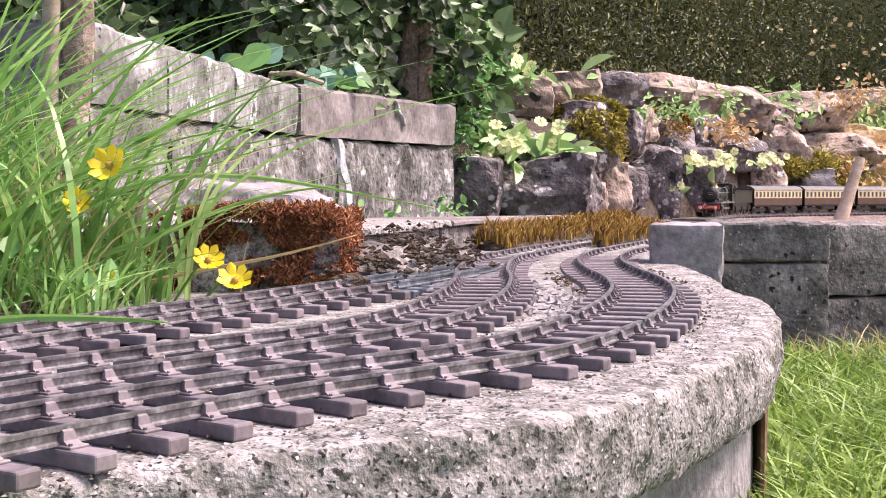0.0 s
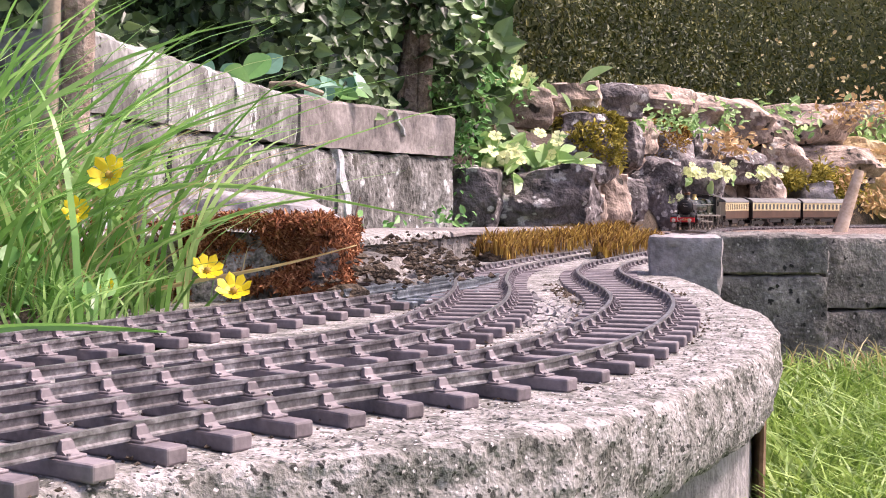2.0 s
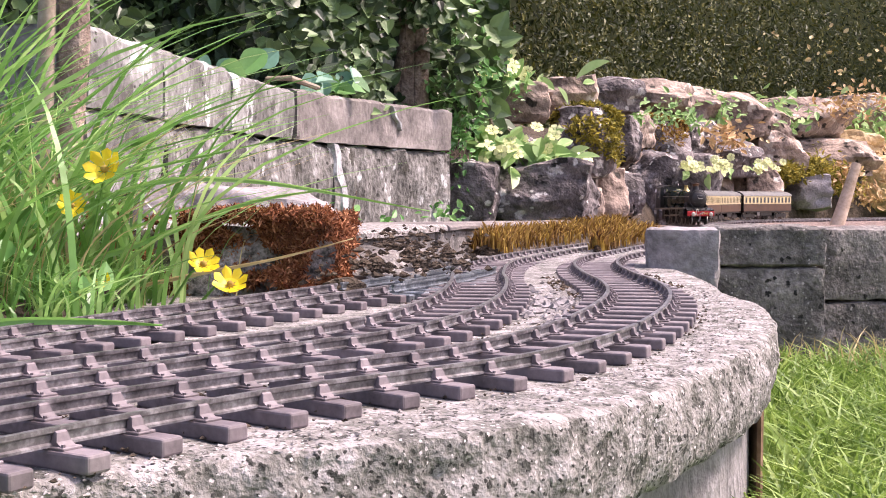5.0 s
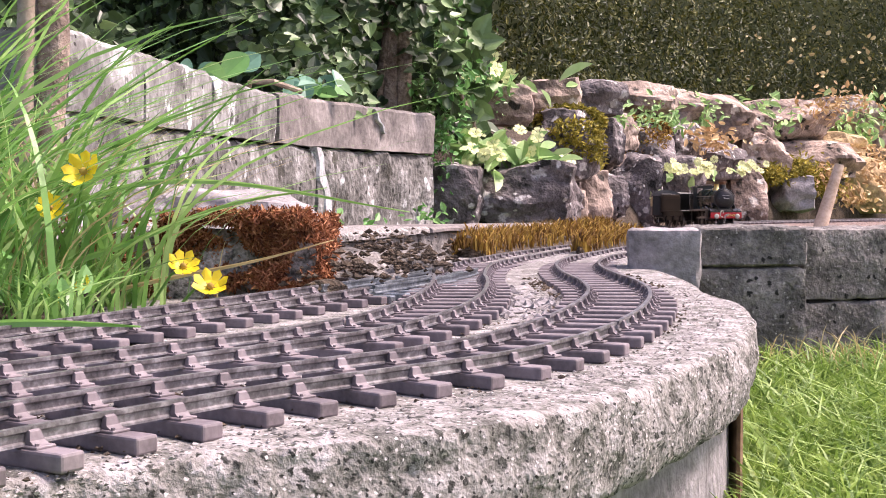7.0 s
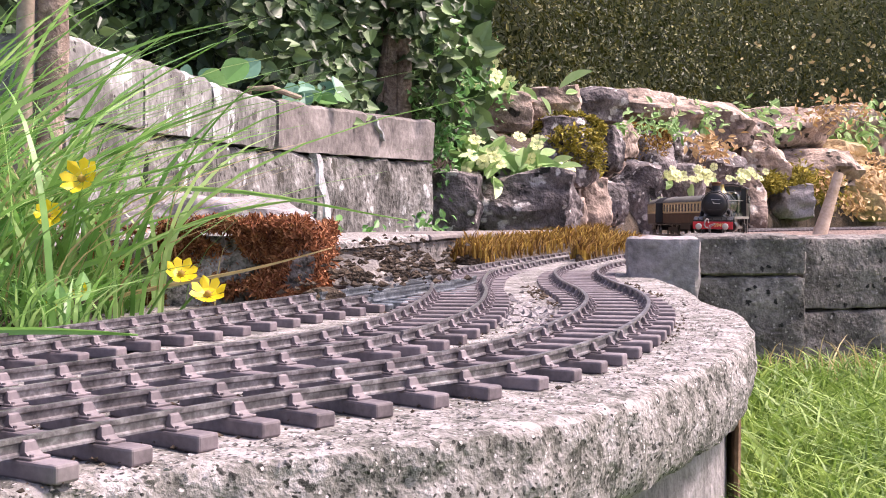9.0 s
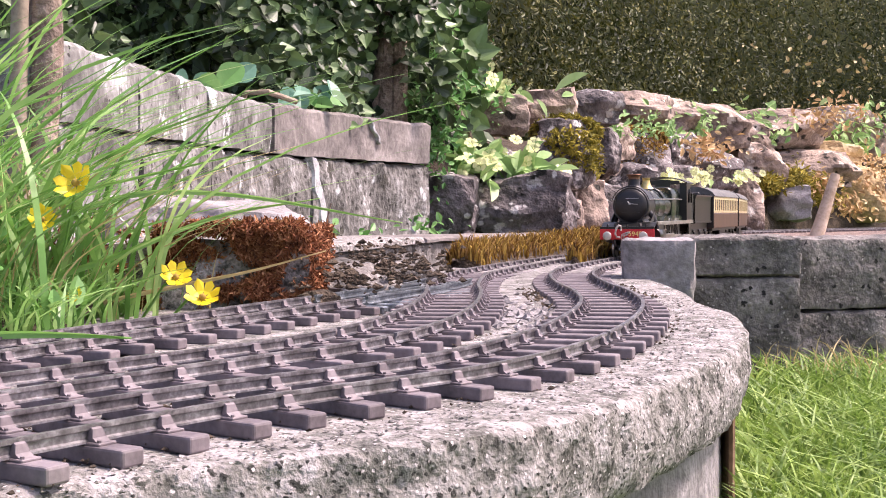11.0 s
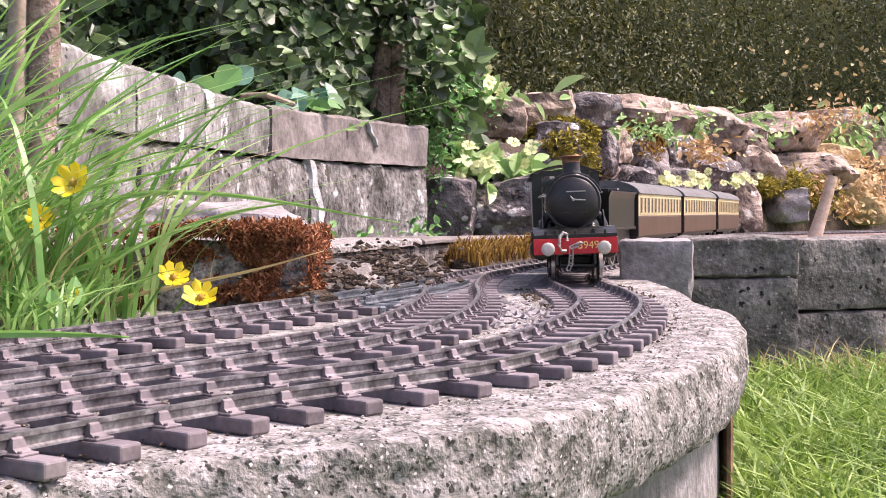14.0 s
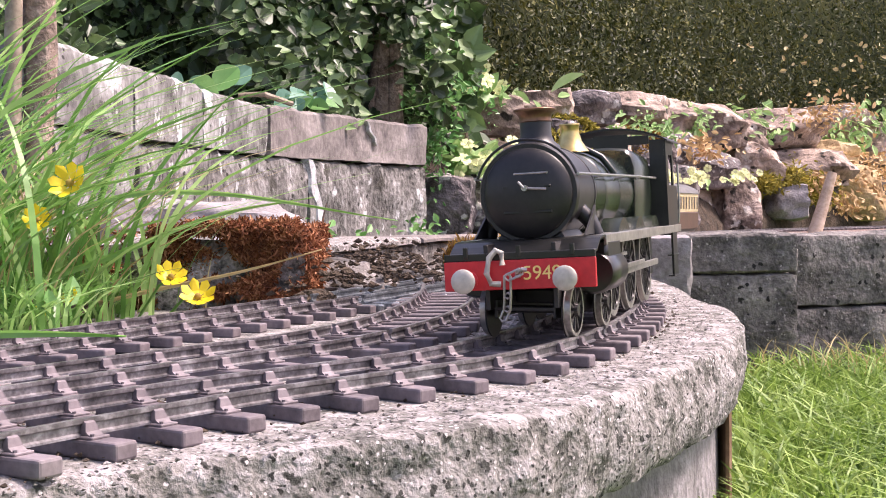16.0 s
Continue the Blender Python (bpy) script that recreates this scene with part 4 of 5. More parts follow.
def make_coach():
    """x forward; origin at the coach's middle, on the rail."""
    co = thing("passenger_coach", "chocolate and cream model passenger coach with grey roof", "coach", "model train")
    L = .190
    b = bmesh.new()
    bx(b, -L, L, -.0425, .0425, .0350, .0640, .0012)
    part("lower_body", b, M_CHOC, co, "chocolate brown lower panels")
    b = bmesh.new()
    bx(b, -L, L, -.0423, .0423, .0642, .0965, .0010)
    up = part("upper_body", b, M_CREAM, co, "cream upper panels")
    xs = [-.1722 + .0287 * i for i in range(13)]
    bw = bmesh.new()
    bx(bw, -.0076, .0076, -.0005, .0005, .0690, .0905, .0003)
    mw = bpy.data.meshes.new("window")
    bw.to_mesh(mw)
    bw.free()
    mw.materials.append(M_PANE)
    bf = bmesh.new()
    for a, c, d, e in ((-.0088, -.0076, .0680, .0915), (.0076, .0088, .0680, .0915), (-.0076, .0076, .0680, .0690), (-.0076, .0076, .0905, .0915)):
        bx(bf, a, c, -.0008, .0008, d, e)
    mf = bpy.data.meshes.new("window_frame")
    bf.to_mesh(mf)
    bf.free()
    mf.materials.append(M_CREAM)
    for sg in (-1, 1):
        for i, x in enumerate(xs):
            w = new("window", mw)
            w.parent, w.matrix_basis = up, Matrix.Translation((x, sg * .0423, 0))
            w = new("window_frame", mf)
            w.parent, w.matrix_basis = up, Matrix.Translation((x, sg * .0426, 0))
    b = bmesh.new()
    arc = [(y, .0965 + .0185 * (max(0, 1 - (y / .0445) ** 2)) ** .62) for y in np.linspace(-.0445, .0445, 24)]
    sec = arc + [(.040, .0960), (-.040, .0960)]
    loft(b, [[(x, y, z) for y, z in sec] for x in (-L - .002, L + .002)])
    bmesh.ops.recalc_face_normals(b, faces=b.faces[:])
    roof = part("roof", b, M_ROOF, co, "weathered dark grey arched roof", True)
    for k in range(5):
        b = turned(bmesh.new(), (-.15 + .075 * k, .012 if k % 2 else -.012, .1120), (0, 0, 1), [(0, .004), (.0025, .004), (.004, .0025), (.0042, .0001)], 12)
        part("roof_vent", b, M_ROOF, roof)
    for sg in (-1, 1):
        b = bmesh.new()
        x = sg * (L + .006)
        bx(b, x - .006, x + .006, -.016, .016, .042, .104, .002)
        part("gangway", b, M_SMOKE, co, "black corridor gangway")
        b = bmesh.new()
        bx(b, sg * L - .001, sg * L + .001, -.042, .042, .036, .100, .0004)
        part("end_panel", b, M_SMOKE, co, "black end panel")
    b = bmesh.new()
    bx(b, -L + .01, L - .01, -.038, .038, .030, .0355, .0005)
    for sg in (-1, 1):
        bx(b, -.045, .045, sg * .033 - .001, sg * .033 + .001, .016, .030, .0004)
    part("underframe", b, M_SMOKE, co)
    for sg in (-1, 1):
        b = bmesh.new()
        for q in (-1, 1):
            bx(b, -.046, .046, q * .0285 - .0012, q * .0285 + .0012, .010, .023, .0006)
        bx(b, -.01, .01, -.027, .027, .016, .028, .001)
        bg = part("bogie", b, M_SMOKE, co)
        bg.matrix_basis = Matrix.Translation((sg * .128, 0, 0))
        for x in (-.030, .030):
            w = wheelset("coach_wheelset", .0145, bg)
            w.matrix_basis = Matrix.Translation((x, 0, .0145))
    return co


loco, front_bogie = make_loco()
tender = make_tender()
coaches = [make_coach()]
for _ in range(2):
    coaches.append(copy_thing(coaches[0], Matrix.Identity(4)))
for c in coaches:
    for bg in c.children:
        if bg.name.startswith("bogie"):
            for w in bg.children:
                WHEELS.append((w, w.matrix_basis.copy(), .0145))
COACH_D = [.765 + .405 * i for i in range(3)]   # coach middles behind the smokebox front

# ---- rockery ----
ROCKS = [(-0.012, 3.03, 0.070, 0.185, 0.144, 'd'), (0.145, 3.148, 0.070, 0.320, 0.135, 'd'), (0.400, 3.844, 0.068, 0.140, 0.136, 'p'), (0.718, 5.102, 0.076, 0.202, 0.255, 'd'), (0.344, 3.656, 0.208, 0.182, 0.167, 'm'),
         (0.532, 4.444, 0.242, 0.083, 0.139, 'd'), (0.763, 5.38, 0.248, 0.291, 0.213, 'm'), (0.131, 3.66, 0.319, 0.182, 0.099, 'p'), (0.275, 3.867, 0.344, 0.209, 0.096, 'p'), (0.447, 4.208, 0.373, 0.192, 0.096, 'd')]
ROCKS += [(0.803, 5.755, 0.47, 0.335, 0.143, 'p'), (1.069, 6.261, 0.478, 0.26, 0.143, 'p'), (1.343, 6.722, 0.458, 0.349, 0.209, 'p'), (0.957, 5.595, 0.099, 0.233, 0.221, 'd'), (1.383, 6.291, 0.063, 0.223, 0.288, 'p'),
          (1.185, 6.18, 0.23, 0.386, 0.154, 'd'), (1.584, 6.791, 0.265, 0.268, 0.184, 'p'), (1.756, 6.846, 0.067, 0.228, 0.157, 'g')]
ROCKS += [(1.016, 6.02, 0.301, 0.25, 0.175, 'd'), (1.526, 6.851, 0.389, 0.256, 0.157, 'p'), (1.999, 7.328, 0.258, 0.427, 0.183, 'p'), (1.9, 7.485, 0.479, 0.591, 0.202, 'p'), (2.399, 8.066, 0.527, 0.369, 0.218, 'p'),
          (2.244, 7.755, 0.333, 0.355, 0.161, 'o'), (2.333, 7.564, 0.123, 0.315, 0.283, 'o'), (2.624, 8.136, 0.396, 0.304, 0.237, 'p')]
LOOKS = {'d': (M_ROCKD, "dark grey rock spotted with pale lichen"), 'p': (M_ROCKP, "pinkish grey weathered rockery stone"), 'm': (M_ROCKD, "dark rock capped with ochre moss"),
         'o': (M_ROCKO, "ochre sandstone with sunlit flare brightness put into its colour"), 'g': (M_STONEL, "pale grey angular rock beside the line")}
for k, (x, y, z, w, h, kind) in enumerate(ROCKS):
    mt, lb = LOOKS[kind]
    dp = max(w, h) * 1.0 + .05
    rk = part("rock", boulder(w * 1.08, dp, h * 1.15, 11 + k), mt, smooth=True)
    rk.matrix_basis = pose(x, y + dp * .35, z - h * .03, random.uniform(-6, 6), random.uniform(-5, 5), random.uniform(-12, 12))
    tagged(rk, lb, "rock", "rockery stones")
    if kind == 'm':
        def place(rng, x=x, y=y, z=z, w=w, h=h, dp=dp):
            a, b = rng.uniform(-1, 1), rng.uniform(-1, 1)
            e = max(0, 1 - a * a)
            d = rng.uniform(-.35, .55)
            return np.array([x + a * w * .5, y + dp * .33 + (b * .54) * dp * e ** .5, z + h * (.30 + .28 * e ** .5 * (1 - .5 * b * b)) - (rng.uniform(0, .6) * h if b < -.4 else 0) - (.02 if b < -.4 else 0)]), (0, -.4, 1)
        ms = part("moss_cap", leaf_mesh("moss_cap", 5200, place, .018, .4, flat=.9, seed=k), M_MOSSG if k < 6 else M_MOSSY)
        tagged(ms, "soft ochre and olive moss on the rock", "moss", kind="stuff")
for k, (x, y, z, w, h) in enumerate(((.30, 3.42, .03, .12, .10), (.53, 4.62, .06, .16, .16), (.60, 4.95, .3, .2, .14), (.12, 3.2, .16, .14, .09), (.62, 5.2, .16, .2, .15), (.86, 5.75, .25, .2, .14), (1.15, 6.3, .09, .22, .2), (1.62, 7.0, .12, .25, .2), (.3, 3.75, .10, .16, .16), (2.05, 7.5, .1, .3, .2))):
    rk = part("rock", boulder(w, w, h, 60 + k), M_ROCKD if k % 2 else M_ROCKP, smooth=True)
    rk.matrix_basis = pose(x, y + .05, z, 5, -4, 31 * k)
    tagged(rk, "weathered rockery stone half buried in soil", "rock", "rockery stones")

# moss clump beside the tracks, upright ochre shoots on dark peat
def moss_clump(name, pts, n, ht, label, mt, wid=.06, seed=1):
    ob = thing(name, label, "moss")
    L, S = spline(pts, .01)
    bm = bmesh.new()
    rings = []
    for i in range(0, len(L), 2):
        p, t = line_at(L, S, S[i])
        nr = np.array([-t[1], t[0]])
        e = min(1, min(i, len(L) - 1 - i) / 4 + .2)
        rings.append([(p[0] + nr[0] * o * wid * e, p[1] + nr[1] * o * wid * e, z * e - .015) for o, z in ((-1, 0), (-.7, ht * .35), (0, ht * .45), (.7, ht * .35), (1, 0))])
    loft(bm, rings, closed=True)
    bmesh.ops.recalc_face_normals(bm, faces=bm.faces[:])
    part("peat", bm, M_SOIL, ob)
    def root(rng):
        p, t = line_at(L, S, rng.uniform(0, S[-1]))
        o = rng.uniform(-1, 1)
        return (p[0] - t[1] * o * wid * .9, p[1] + t[0] * o * wid * .9, -.012 + ht * .4 * (1 - abs(o)) * rng.uniform(.6, 1))
    sh = part("shoot_cover", blade_mesh(name, n, root, ht * .8, .0032, lambda r, p: r.normal(0, .22, 3) * np.array([1, 1, 0]), seed, 3), mt, ob)
    tagged(sh, kind="stuff")
    return ob


moss_clump("moss_clump", [(.030, 1.83), (.072, 1.96), (.15, 2.18), (.23, 2.42), (.32, 2.72)], 4200, .050, "tall ochre moss growing beside the curved tracks", M_MOSSY, .034)
moss_clump("moss_clump", [(.190, 1.94), (.245, 2.10), (.285, 2.22), (.335, 2.37)], 1500, .042, "ochre moss growing between the two curved tracks", M_MOSSY, .013, 9)
moss_clump("moss_clump", [(.29, 1.70), (.33, 1.75), (.42, 1.80)], 900, .030, "low brown moss behind the stone blocks", M_MOSSB, .03, 4)
moss_clump("moss_clump", [(.45, 1.83), (.55, 1.87), (.66, 1.93)], 700, .022, "low brown moss behind the stone blocks", M_MOSSB, .03, 5)

# mossy brown block left of the tracks
bk = thing("mossy_stone", "long stone block, grey on top, its face shaggy with rust-brown moss", "stone")
bm = bmesh.new()
bx(bm, -.36, -.118, 1.15, 1.34, -.02, .047)
bmesh.ops.subdivide_edges(bm, edges=bm.edges[:], cuts=16, use_grid_fill=True)
bm.normal_update()
for v in bm.verts:
    v.co += v.normal * (.024 * noise.fractal(v.co * 11, 1.0, 2.0, 4))
    v.co.z -= max(0, -.2 - v.co.x) * .12 if v.co.z > 0 else 0
part("stone", bm, M_CONC, bk, smooth=True)


def face_moss(rng):
    u = rng.beta(1.6, 1.0)
    x = -.325 + .215 * u
    if rng.random() < .68:
        z = rng.uniform(-.018, .056)
        for _ in range(6):
            if noise.noise(Vector((x * 38, z * 38, 3.0))) > -.02:
                break
            z, x = rng.uniform(-.018, .056), -.325 + .215 * rng.beta(1.6, 1.0)
        return np.array([x, 1.142 - rng.uniform(0, .014) - .026 * noise.noise(Vector((x * 22, z * 22, 0))), z + .010 * noise.noise(Vector((x * 25, 0, 5.0)))]), (0, -1, .2)
    if rng.random() < .5:
        return np.array([-.111 + rng.uniform(0, .01), rng.uniform(1.14, 1.30), rng.uniform(-.015, .055)]), (1, 0, .2)
    return np.array([rng.uniform(-.21, -.115), rng.uniform(1.125, 1.17), .050 + rng.uniform(0, .010)]), (0, -.3, 1)


m1 = part("moss", leaf_mesh("moss", 22000, face_moss, .0062, .3, flat=1.2, seed=5), M_MOSSB, bk, "matted rust-brown moss")
tagged(m1, kind="stuff")
m2 = part("moss_fringe", blade_mesh("moss_fringe", 1500, lambda r: face_moss(r)[0], .009, .0013, lambda r, p: np.array([r.normal(0, .6), -abs(r.normal(0, .5)), 0]), 7, 3), M_MOSSB, bk)
tagged(m2, kind="stuff")
for x, y, z, w, h, sd in ((-.42, 1.25, .02, .16, .09, 31), (-.10, 1.13, -.008, .035, .02, 32), (-.25, 1.5, .03, .25, .1, 33)):
    rk = part("rock", boulder(w, w, h, sd), M_STONEL if sd != 32 else M_SOIL, smooth=True)
    rk.matrix_basis = pose(x, y, z, 3, 3, 15)
    tagged(rk, "grey stone at the foot of the wall", "rock")

# soil behind the siding on which the grass stands
bm = bmesh.new()
bmesh.ops.create_grid(bm, x_segments=50, y_segments=50, size=1)
for v in bm.verts:
    x, y = -.62 + v.co.x * .36, 1.25 + v.co.y * .45
    edge = min(1, max(0, (-.245 - x + (y - .8) * .35) / .10))
    v.co = Vector((x, y, -.03 + .03 * edge + .01 * noise.noise(Vector((x, y, 0)) * 12)))
tagged(part("soil_bed", bm, M_SOIL), "dark soil beside the siding under the long grass", "soil", kind="structure")

# ---- tree, shrub, ivy ----
tree = thing("ivy_tree", "old gnarled trunk overgrown with dark ivy behind the wall", "tree")
bm = bmesh.new()
for dx, dy, r in ((0, 0, .034), (.02, -.018, .018), (-.022, -.012, .016)):
    tube(bm, [(-.112 + dx, 3.02 + dy, .10), (-.118 + dx * 1.2, 3.02 + dy, .28), (-.105 + dx * .7, 3.0 + dy, .42), (-.125 + dx, 3.02 + dy, .56), (-.15 + dx * 1.3, 3.05, .85), (-.17 + dx * 2, 3.05, 1.3)], [r * 1.5, r * 1.05, r, r * .95, r * .8, r * .6], 14)
bm.normal_update()
rough_up(bm, .012, 30, 2)
part("trunk", bm, M_BARK, tree, "twisted brown bark trunk", True)
for k, pts in enumerate(([(-.13, 3.0, .5), (-.3, 2.95, .62), (-.6, 2.9, .75)], [(-.14, 3.0, .62), (-.02, 2.95, .7), (.05, 3.0, .85)], [(-.15, 3.02, .7), (-.4, 3.1, .95), (-.7, 3.2, 1.1)])):
    part("limb", tube(bmesh.new(), pts, [.014, .010, .005], 8), M_BARK, tree)


def ivy_place(rng):
    x = rng.uniform(-1.15, .02)
    z = .22 + 1.0 * rng.random() ** 1.3
    y = 2.55 + (x + .4) * .3 + .30 * rng.random() + (.25 if x > -.15 else 0) + .12 * math.sin(x * 17 + z * 11)
    return np.array([x, y, z]), (.1, -1, .45)


ivy = part("ivy_leaves", leaf_mesh("ivy_leaves", 17000, ivy_place, .026, lobes=1, flat=.55, seed=21), M_IVY, tree, "dense dark green ivy leaves")
tagged(ivy, kind="stuff")
ivy = part("ivy_leaves", leaf_mesh("trunk_ivy", 500, lambda r: (np.array([-.11 + r.normal(0, .05), 2.95 + r.normal(0, .02), r.uniform(.42, .9)]), (0, -1, .3)), .022, lobes=1, flat=.5, seed=22), M_IVY, tree)
tagged(ivy, kind="stuff")
edge_ivy = part("ivy_leaves", leaf_mesh("edge_ivy", 2600, lambda r: (np.array([r.uniform(-.80, -.43), r.uniform(1.45, 1.9), r.uniform(-.02, .6)]), (.2, -1, .3)), .024, lobes=1, flat=.6, seed=24), M_IVY, tree)
tagged(edge_ivy, kind="stuff")
back = part("shrub_shade", leaf_mesh("shrub_shade", 9000, lambda r: (np.array([r.uniform(-1.6, .1), r.uniform(3.1, 3.5), r.uniform(.2, 1.6)]), (0, -1, .2)), .045, lobes=1, flat=.5, seed=23), M_IVY, tree)
tagged(back, kind="stuff")

bush = thing("leafy_shrub", "low shrub with bright and blue-green leaves over the wall cap", "shrub")
for nm, mt, n, sz, sd, px in (("bright_leaf", M_LEAF, 8, .05, 31, 0), ("blue_leaf", M_BLUELEAF, 14, .046, 32, 1)):
    def place(rng, px=px):
        k = rng.integers(0, 3)
        c = [(-.262, 2.40, .266), (-.225, 2.50, .270), (-.40, 2.3, .285)][k]
        return np.array(c) + rng.normal(0, 1, 3) * np.array([.03, .03, .008] if k < 2 else [.06, .06, .03]), (.1, -.75, .65)
    tagged(part(nm, leaf_mesh(nm, n, place, sz, .75, flat=.45, seed=sd), mt, bush), kind="stuff")
part("stem", tube(bmesh.new(), [(-.36, 2.36, .18), (-.33, 2.3, .262), (-.29, 2.29, .262), (-.25, 2.35, .25)], .005, 8), M_TWIG, bush)

for k, pts in enumerate(([(-.402, 1.31, -.02), (-.405, 1.305, .15), (-.398, 1.30, .3), (-.405, 1.31, .7)], [(-.378, 1.33, .0), (-.388, 1.325, .12), (-.380, 1.32, .22), (-.392, 1.33, .7)])):
    tw = part("sapling_stem", tube(bmesh.new(), pts, [.011, .009, .008, .006] if k == 0 else [.017, .014, .016, .012], 10), M_TWIG if k == 0 else M_BARK, smooth=True)
    tagged(tw, "slender bare sapling stem beside the wall", "sapling")

rod = tagged(part("thin_stake", tube(bmesh.new(), [(-.104, 1.275, -.012), (-.1065, 1.272, .035), (-.105, 1.27, .060), (-.101, 1.268, .075)], [.0016, .0014, .0012, .0007], 6), M_BARK), "thin dark dead stem standing beside the mossy stone", "stem")

# small climbing weed at the wall's end
for k, (x, y, z, n, sx, sz) in enumerate(((-.012, 3.02, .30, 420, .035, .09), (.03, 3.25, .33, 260, .06, .05), (.0, 2.99, .19, 90, .02, .05), (-.06, 2.86, .03, 70, .05, .015), (-.22, 2.45, .02, 60, .06, .012))):
    pl = thing("leafy_weed", "fresh green weed with small toothed leaves", "plant", "rockery plants")
    part("leaves", leaf_mesh("leaves", n, lambda r, x=x, y=y, z=z, sx=sx, sz=sz: (np.array([x, y, z]) + r.normal(0, 1, 3) * np.array([sx, sx, sz]), (0, -.7, .7)), .019, .6, flat=.6, seed=70 + k), M_LEAF, pl)
    part("stem", tube(bmesh.new(), [(x, y + .03, z - sz * 1.3), (x + .01, y + .02, z), (x, y, z + sz)], .002, 6), M_TWIG, pl)
part_twig = tagged(part("dead_twig", tube(bmesh.new(), [(.075, 3.18, .20), (.06, 3.14, .25), (.035, 3.1, .30)], [.007, .006, .004], 8), M_BARK), "dead brown branch stub in the rockery", "branch")


# primroses: leaf rosette and pale flowers
def primrose(x, y, z, n_leaf, n_flow, spread, seed):
    rng = np.random.default_rng(seed)
    ob = thing("primrose", "clump of pale yellow primroses with crinkled green leaves", "flowers", "rockery primroses")
    if n_leaf:
        part("leaves", leaf_mesh("leaves", n_leaf, lambda r: (np.array([x, y, z - .02]) + r.normal(0, .5, 3) * np.array([spread, spread * .7, spread * .3]), (r.normal(0, .4), -.5, .8)), .058, .55, flat=.4, seed=seed), M_PLEAF, ob)
    for k in range(n_flow):
        c = np.array([x, y - .02, z + .012]) + rng.normal(0, .5, 3) * np.array([spread, spread * .6, spread * .42])
        nr = Vector((rng.normal(0, .4), -.8, .5 + rng.normal(0, .3))).normalized()
        d, u, w = frame_of(nr)
        bm = bmesh.new()
        for i in range(5):
            a = 6.28318 * i / 5
            def P(r, b, h):
                q = u * math.cos(a + b) + w * math.sin(a + b)
                return Vector(c) + q * r + d * h
            vs = [bm.verts.new(P(*t)) for t in ((.002, 0, 0), (.012, -.62, .003), (.0175, -.40, .004), (.0165, 0, .003), (.0175, .40, .004), (.012, .62, .003))]
            bm.faces.new(vs)
        cyl(bm, Vector(c) - d * .003, Vector(c) + d * .0008, .0024, seg=6)
        part("flower", bm, M_PRIM, ob, "pale yellow five-petalled flower" if k == 0 else "")
    return ob


for k, (x, y, z, nl, nf, sp) in enumerate(((.165, 3.22, .178, 62, 16, .085), (.061, 3.12, .195, 30, 4, .05), (.030, 3.44, .345, 22, 30, .055), (.105, 3.6, .385, 30, 20, .06), (.83, 5.12, .15, 3, 14, .055), (1.05, 5.52, .16, 4, 16, .075), (1.32, 6.0, .17, 3, 16, .075), (.075, 3.08, .145, 4, 6, .05), (.25, 3.34, .15, 6, 5, .06), (.78, 5.1, .06, 2, 8, .04))):
    primrose(x, y, z, nl, nf, sp, 200 + k)

# ferns and small plants among the stones
for k, (x, y, z, h) in enumerate(((0.262, 3.75, 0.36, .10), (0.563, 4.6, 0.30, .12), (1.183, 6.3, 0.40, .16), (1.635, 7.0, 0.40, .2), (2.352, 7.9, 0.38, .25), (2.542, 8.1, 0.44, .25), (0.906, 5.8, 0.34, .16), (1.55, 6.9, .33, .16), (.8, 5.25, .33, .1))):
    pl = thing("rockery_plant", "tuft of fresh green leaves between the stones", "plant", "rockery plants")
    sz = h * (.9 if k == 0 else .26)
    part("leaves", leaf_mesh("leaves", 5 if k == 0 else 110, lambda r, x=x, y=y, z=z, h=h: (np.array([x, y, z]) + np.array([r.normal(0, h * .38), r.normal(0, h * .3), abs(r.normal(0, h * .4))]), (0, -.6, .6)), sz, .45, flat=.5, seed=90 + k), M_PLEAF, pl)
M_ORANGE = mat("russet_leaf", [(.3, .17, .07), (.58, .38, .18), (.76, .58, .33)], 8, .6, 0, 6, island=.7, trans=.25)
for k, (x, y, z, h, n) in enumerate(((2.42, 7.5, .20, .15, 300), (1.95, 7.0, .16, .06, 110), (1.166, 5.98, .31, .06, 120), (2.08, 7.2, .53, .09, 160), (2.15, 7.2, .05, .06, 130), (2.6, 7.9, .25, .15, 240))):
    pl = thing("russet_plant", "low russet and orange rock plant", "plant", "rockery plants")
    part("leaves", leaf_mesh("leaves", n, lambda r, x=x, y=y, z=z, h=h: (np.array([x, y, z]) + r.normal(0, 1, 3) * np.array([h, h * .7, h * .55]), (0, -.6, .6)), .035, .5, flat=.7, seed=120 + k), M_ORANGE, pl)
for k, (x, y, z, w) in enumerate(((1.75, 6.9, .19, .14), (1.9, 7.05, .12, .15), (1.62, 6.75, .16, .08))):
    ms = tagged(part("moss_cushion", leaf_mesh("moss_cushion", 900, lambda r, x=x, y=y, z=z, w=w: (np.array([x, y, z]) + r.normal(0, .5, 3) * np.array([w, .08, w * .5]), (0, -.8, .5)), .03, .4, flat=.7, seed=140 + k), M_MOSSG), "yellow-green moss between the stones", "moss", kind="stuff")
# pale leaning post added in the shape of a bright flare streak
M_FLARE_STREAK = mat("pale_flare_streak", [(.35, .25, .17), (.55, .42, .32), (.7, .58, .46)], 14, .9, .5, 6)
st = tagged(part("wooden_stake", cyl(bmesh.new(), (1.455, 5.30, -.10), (1.550, 5.34, .180), .030, .019, 11), M_FLARE_STREAK, smooth=True), "pale leaning post standing in for a bright flare streak beside the line", "stake")

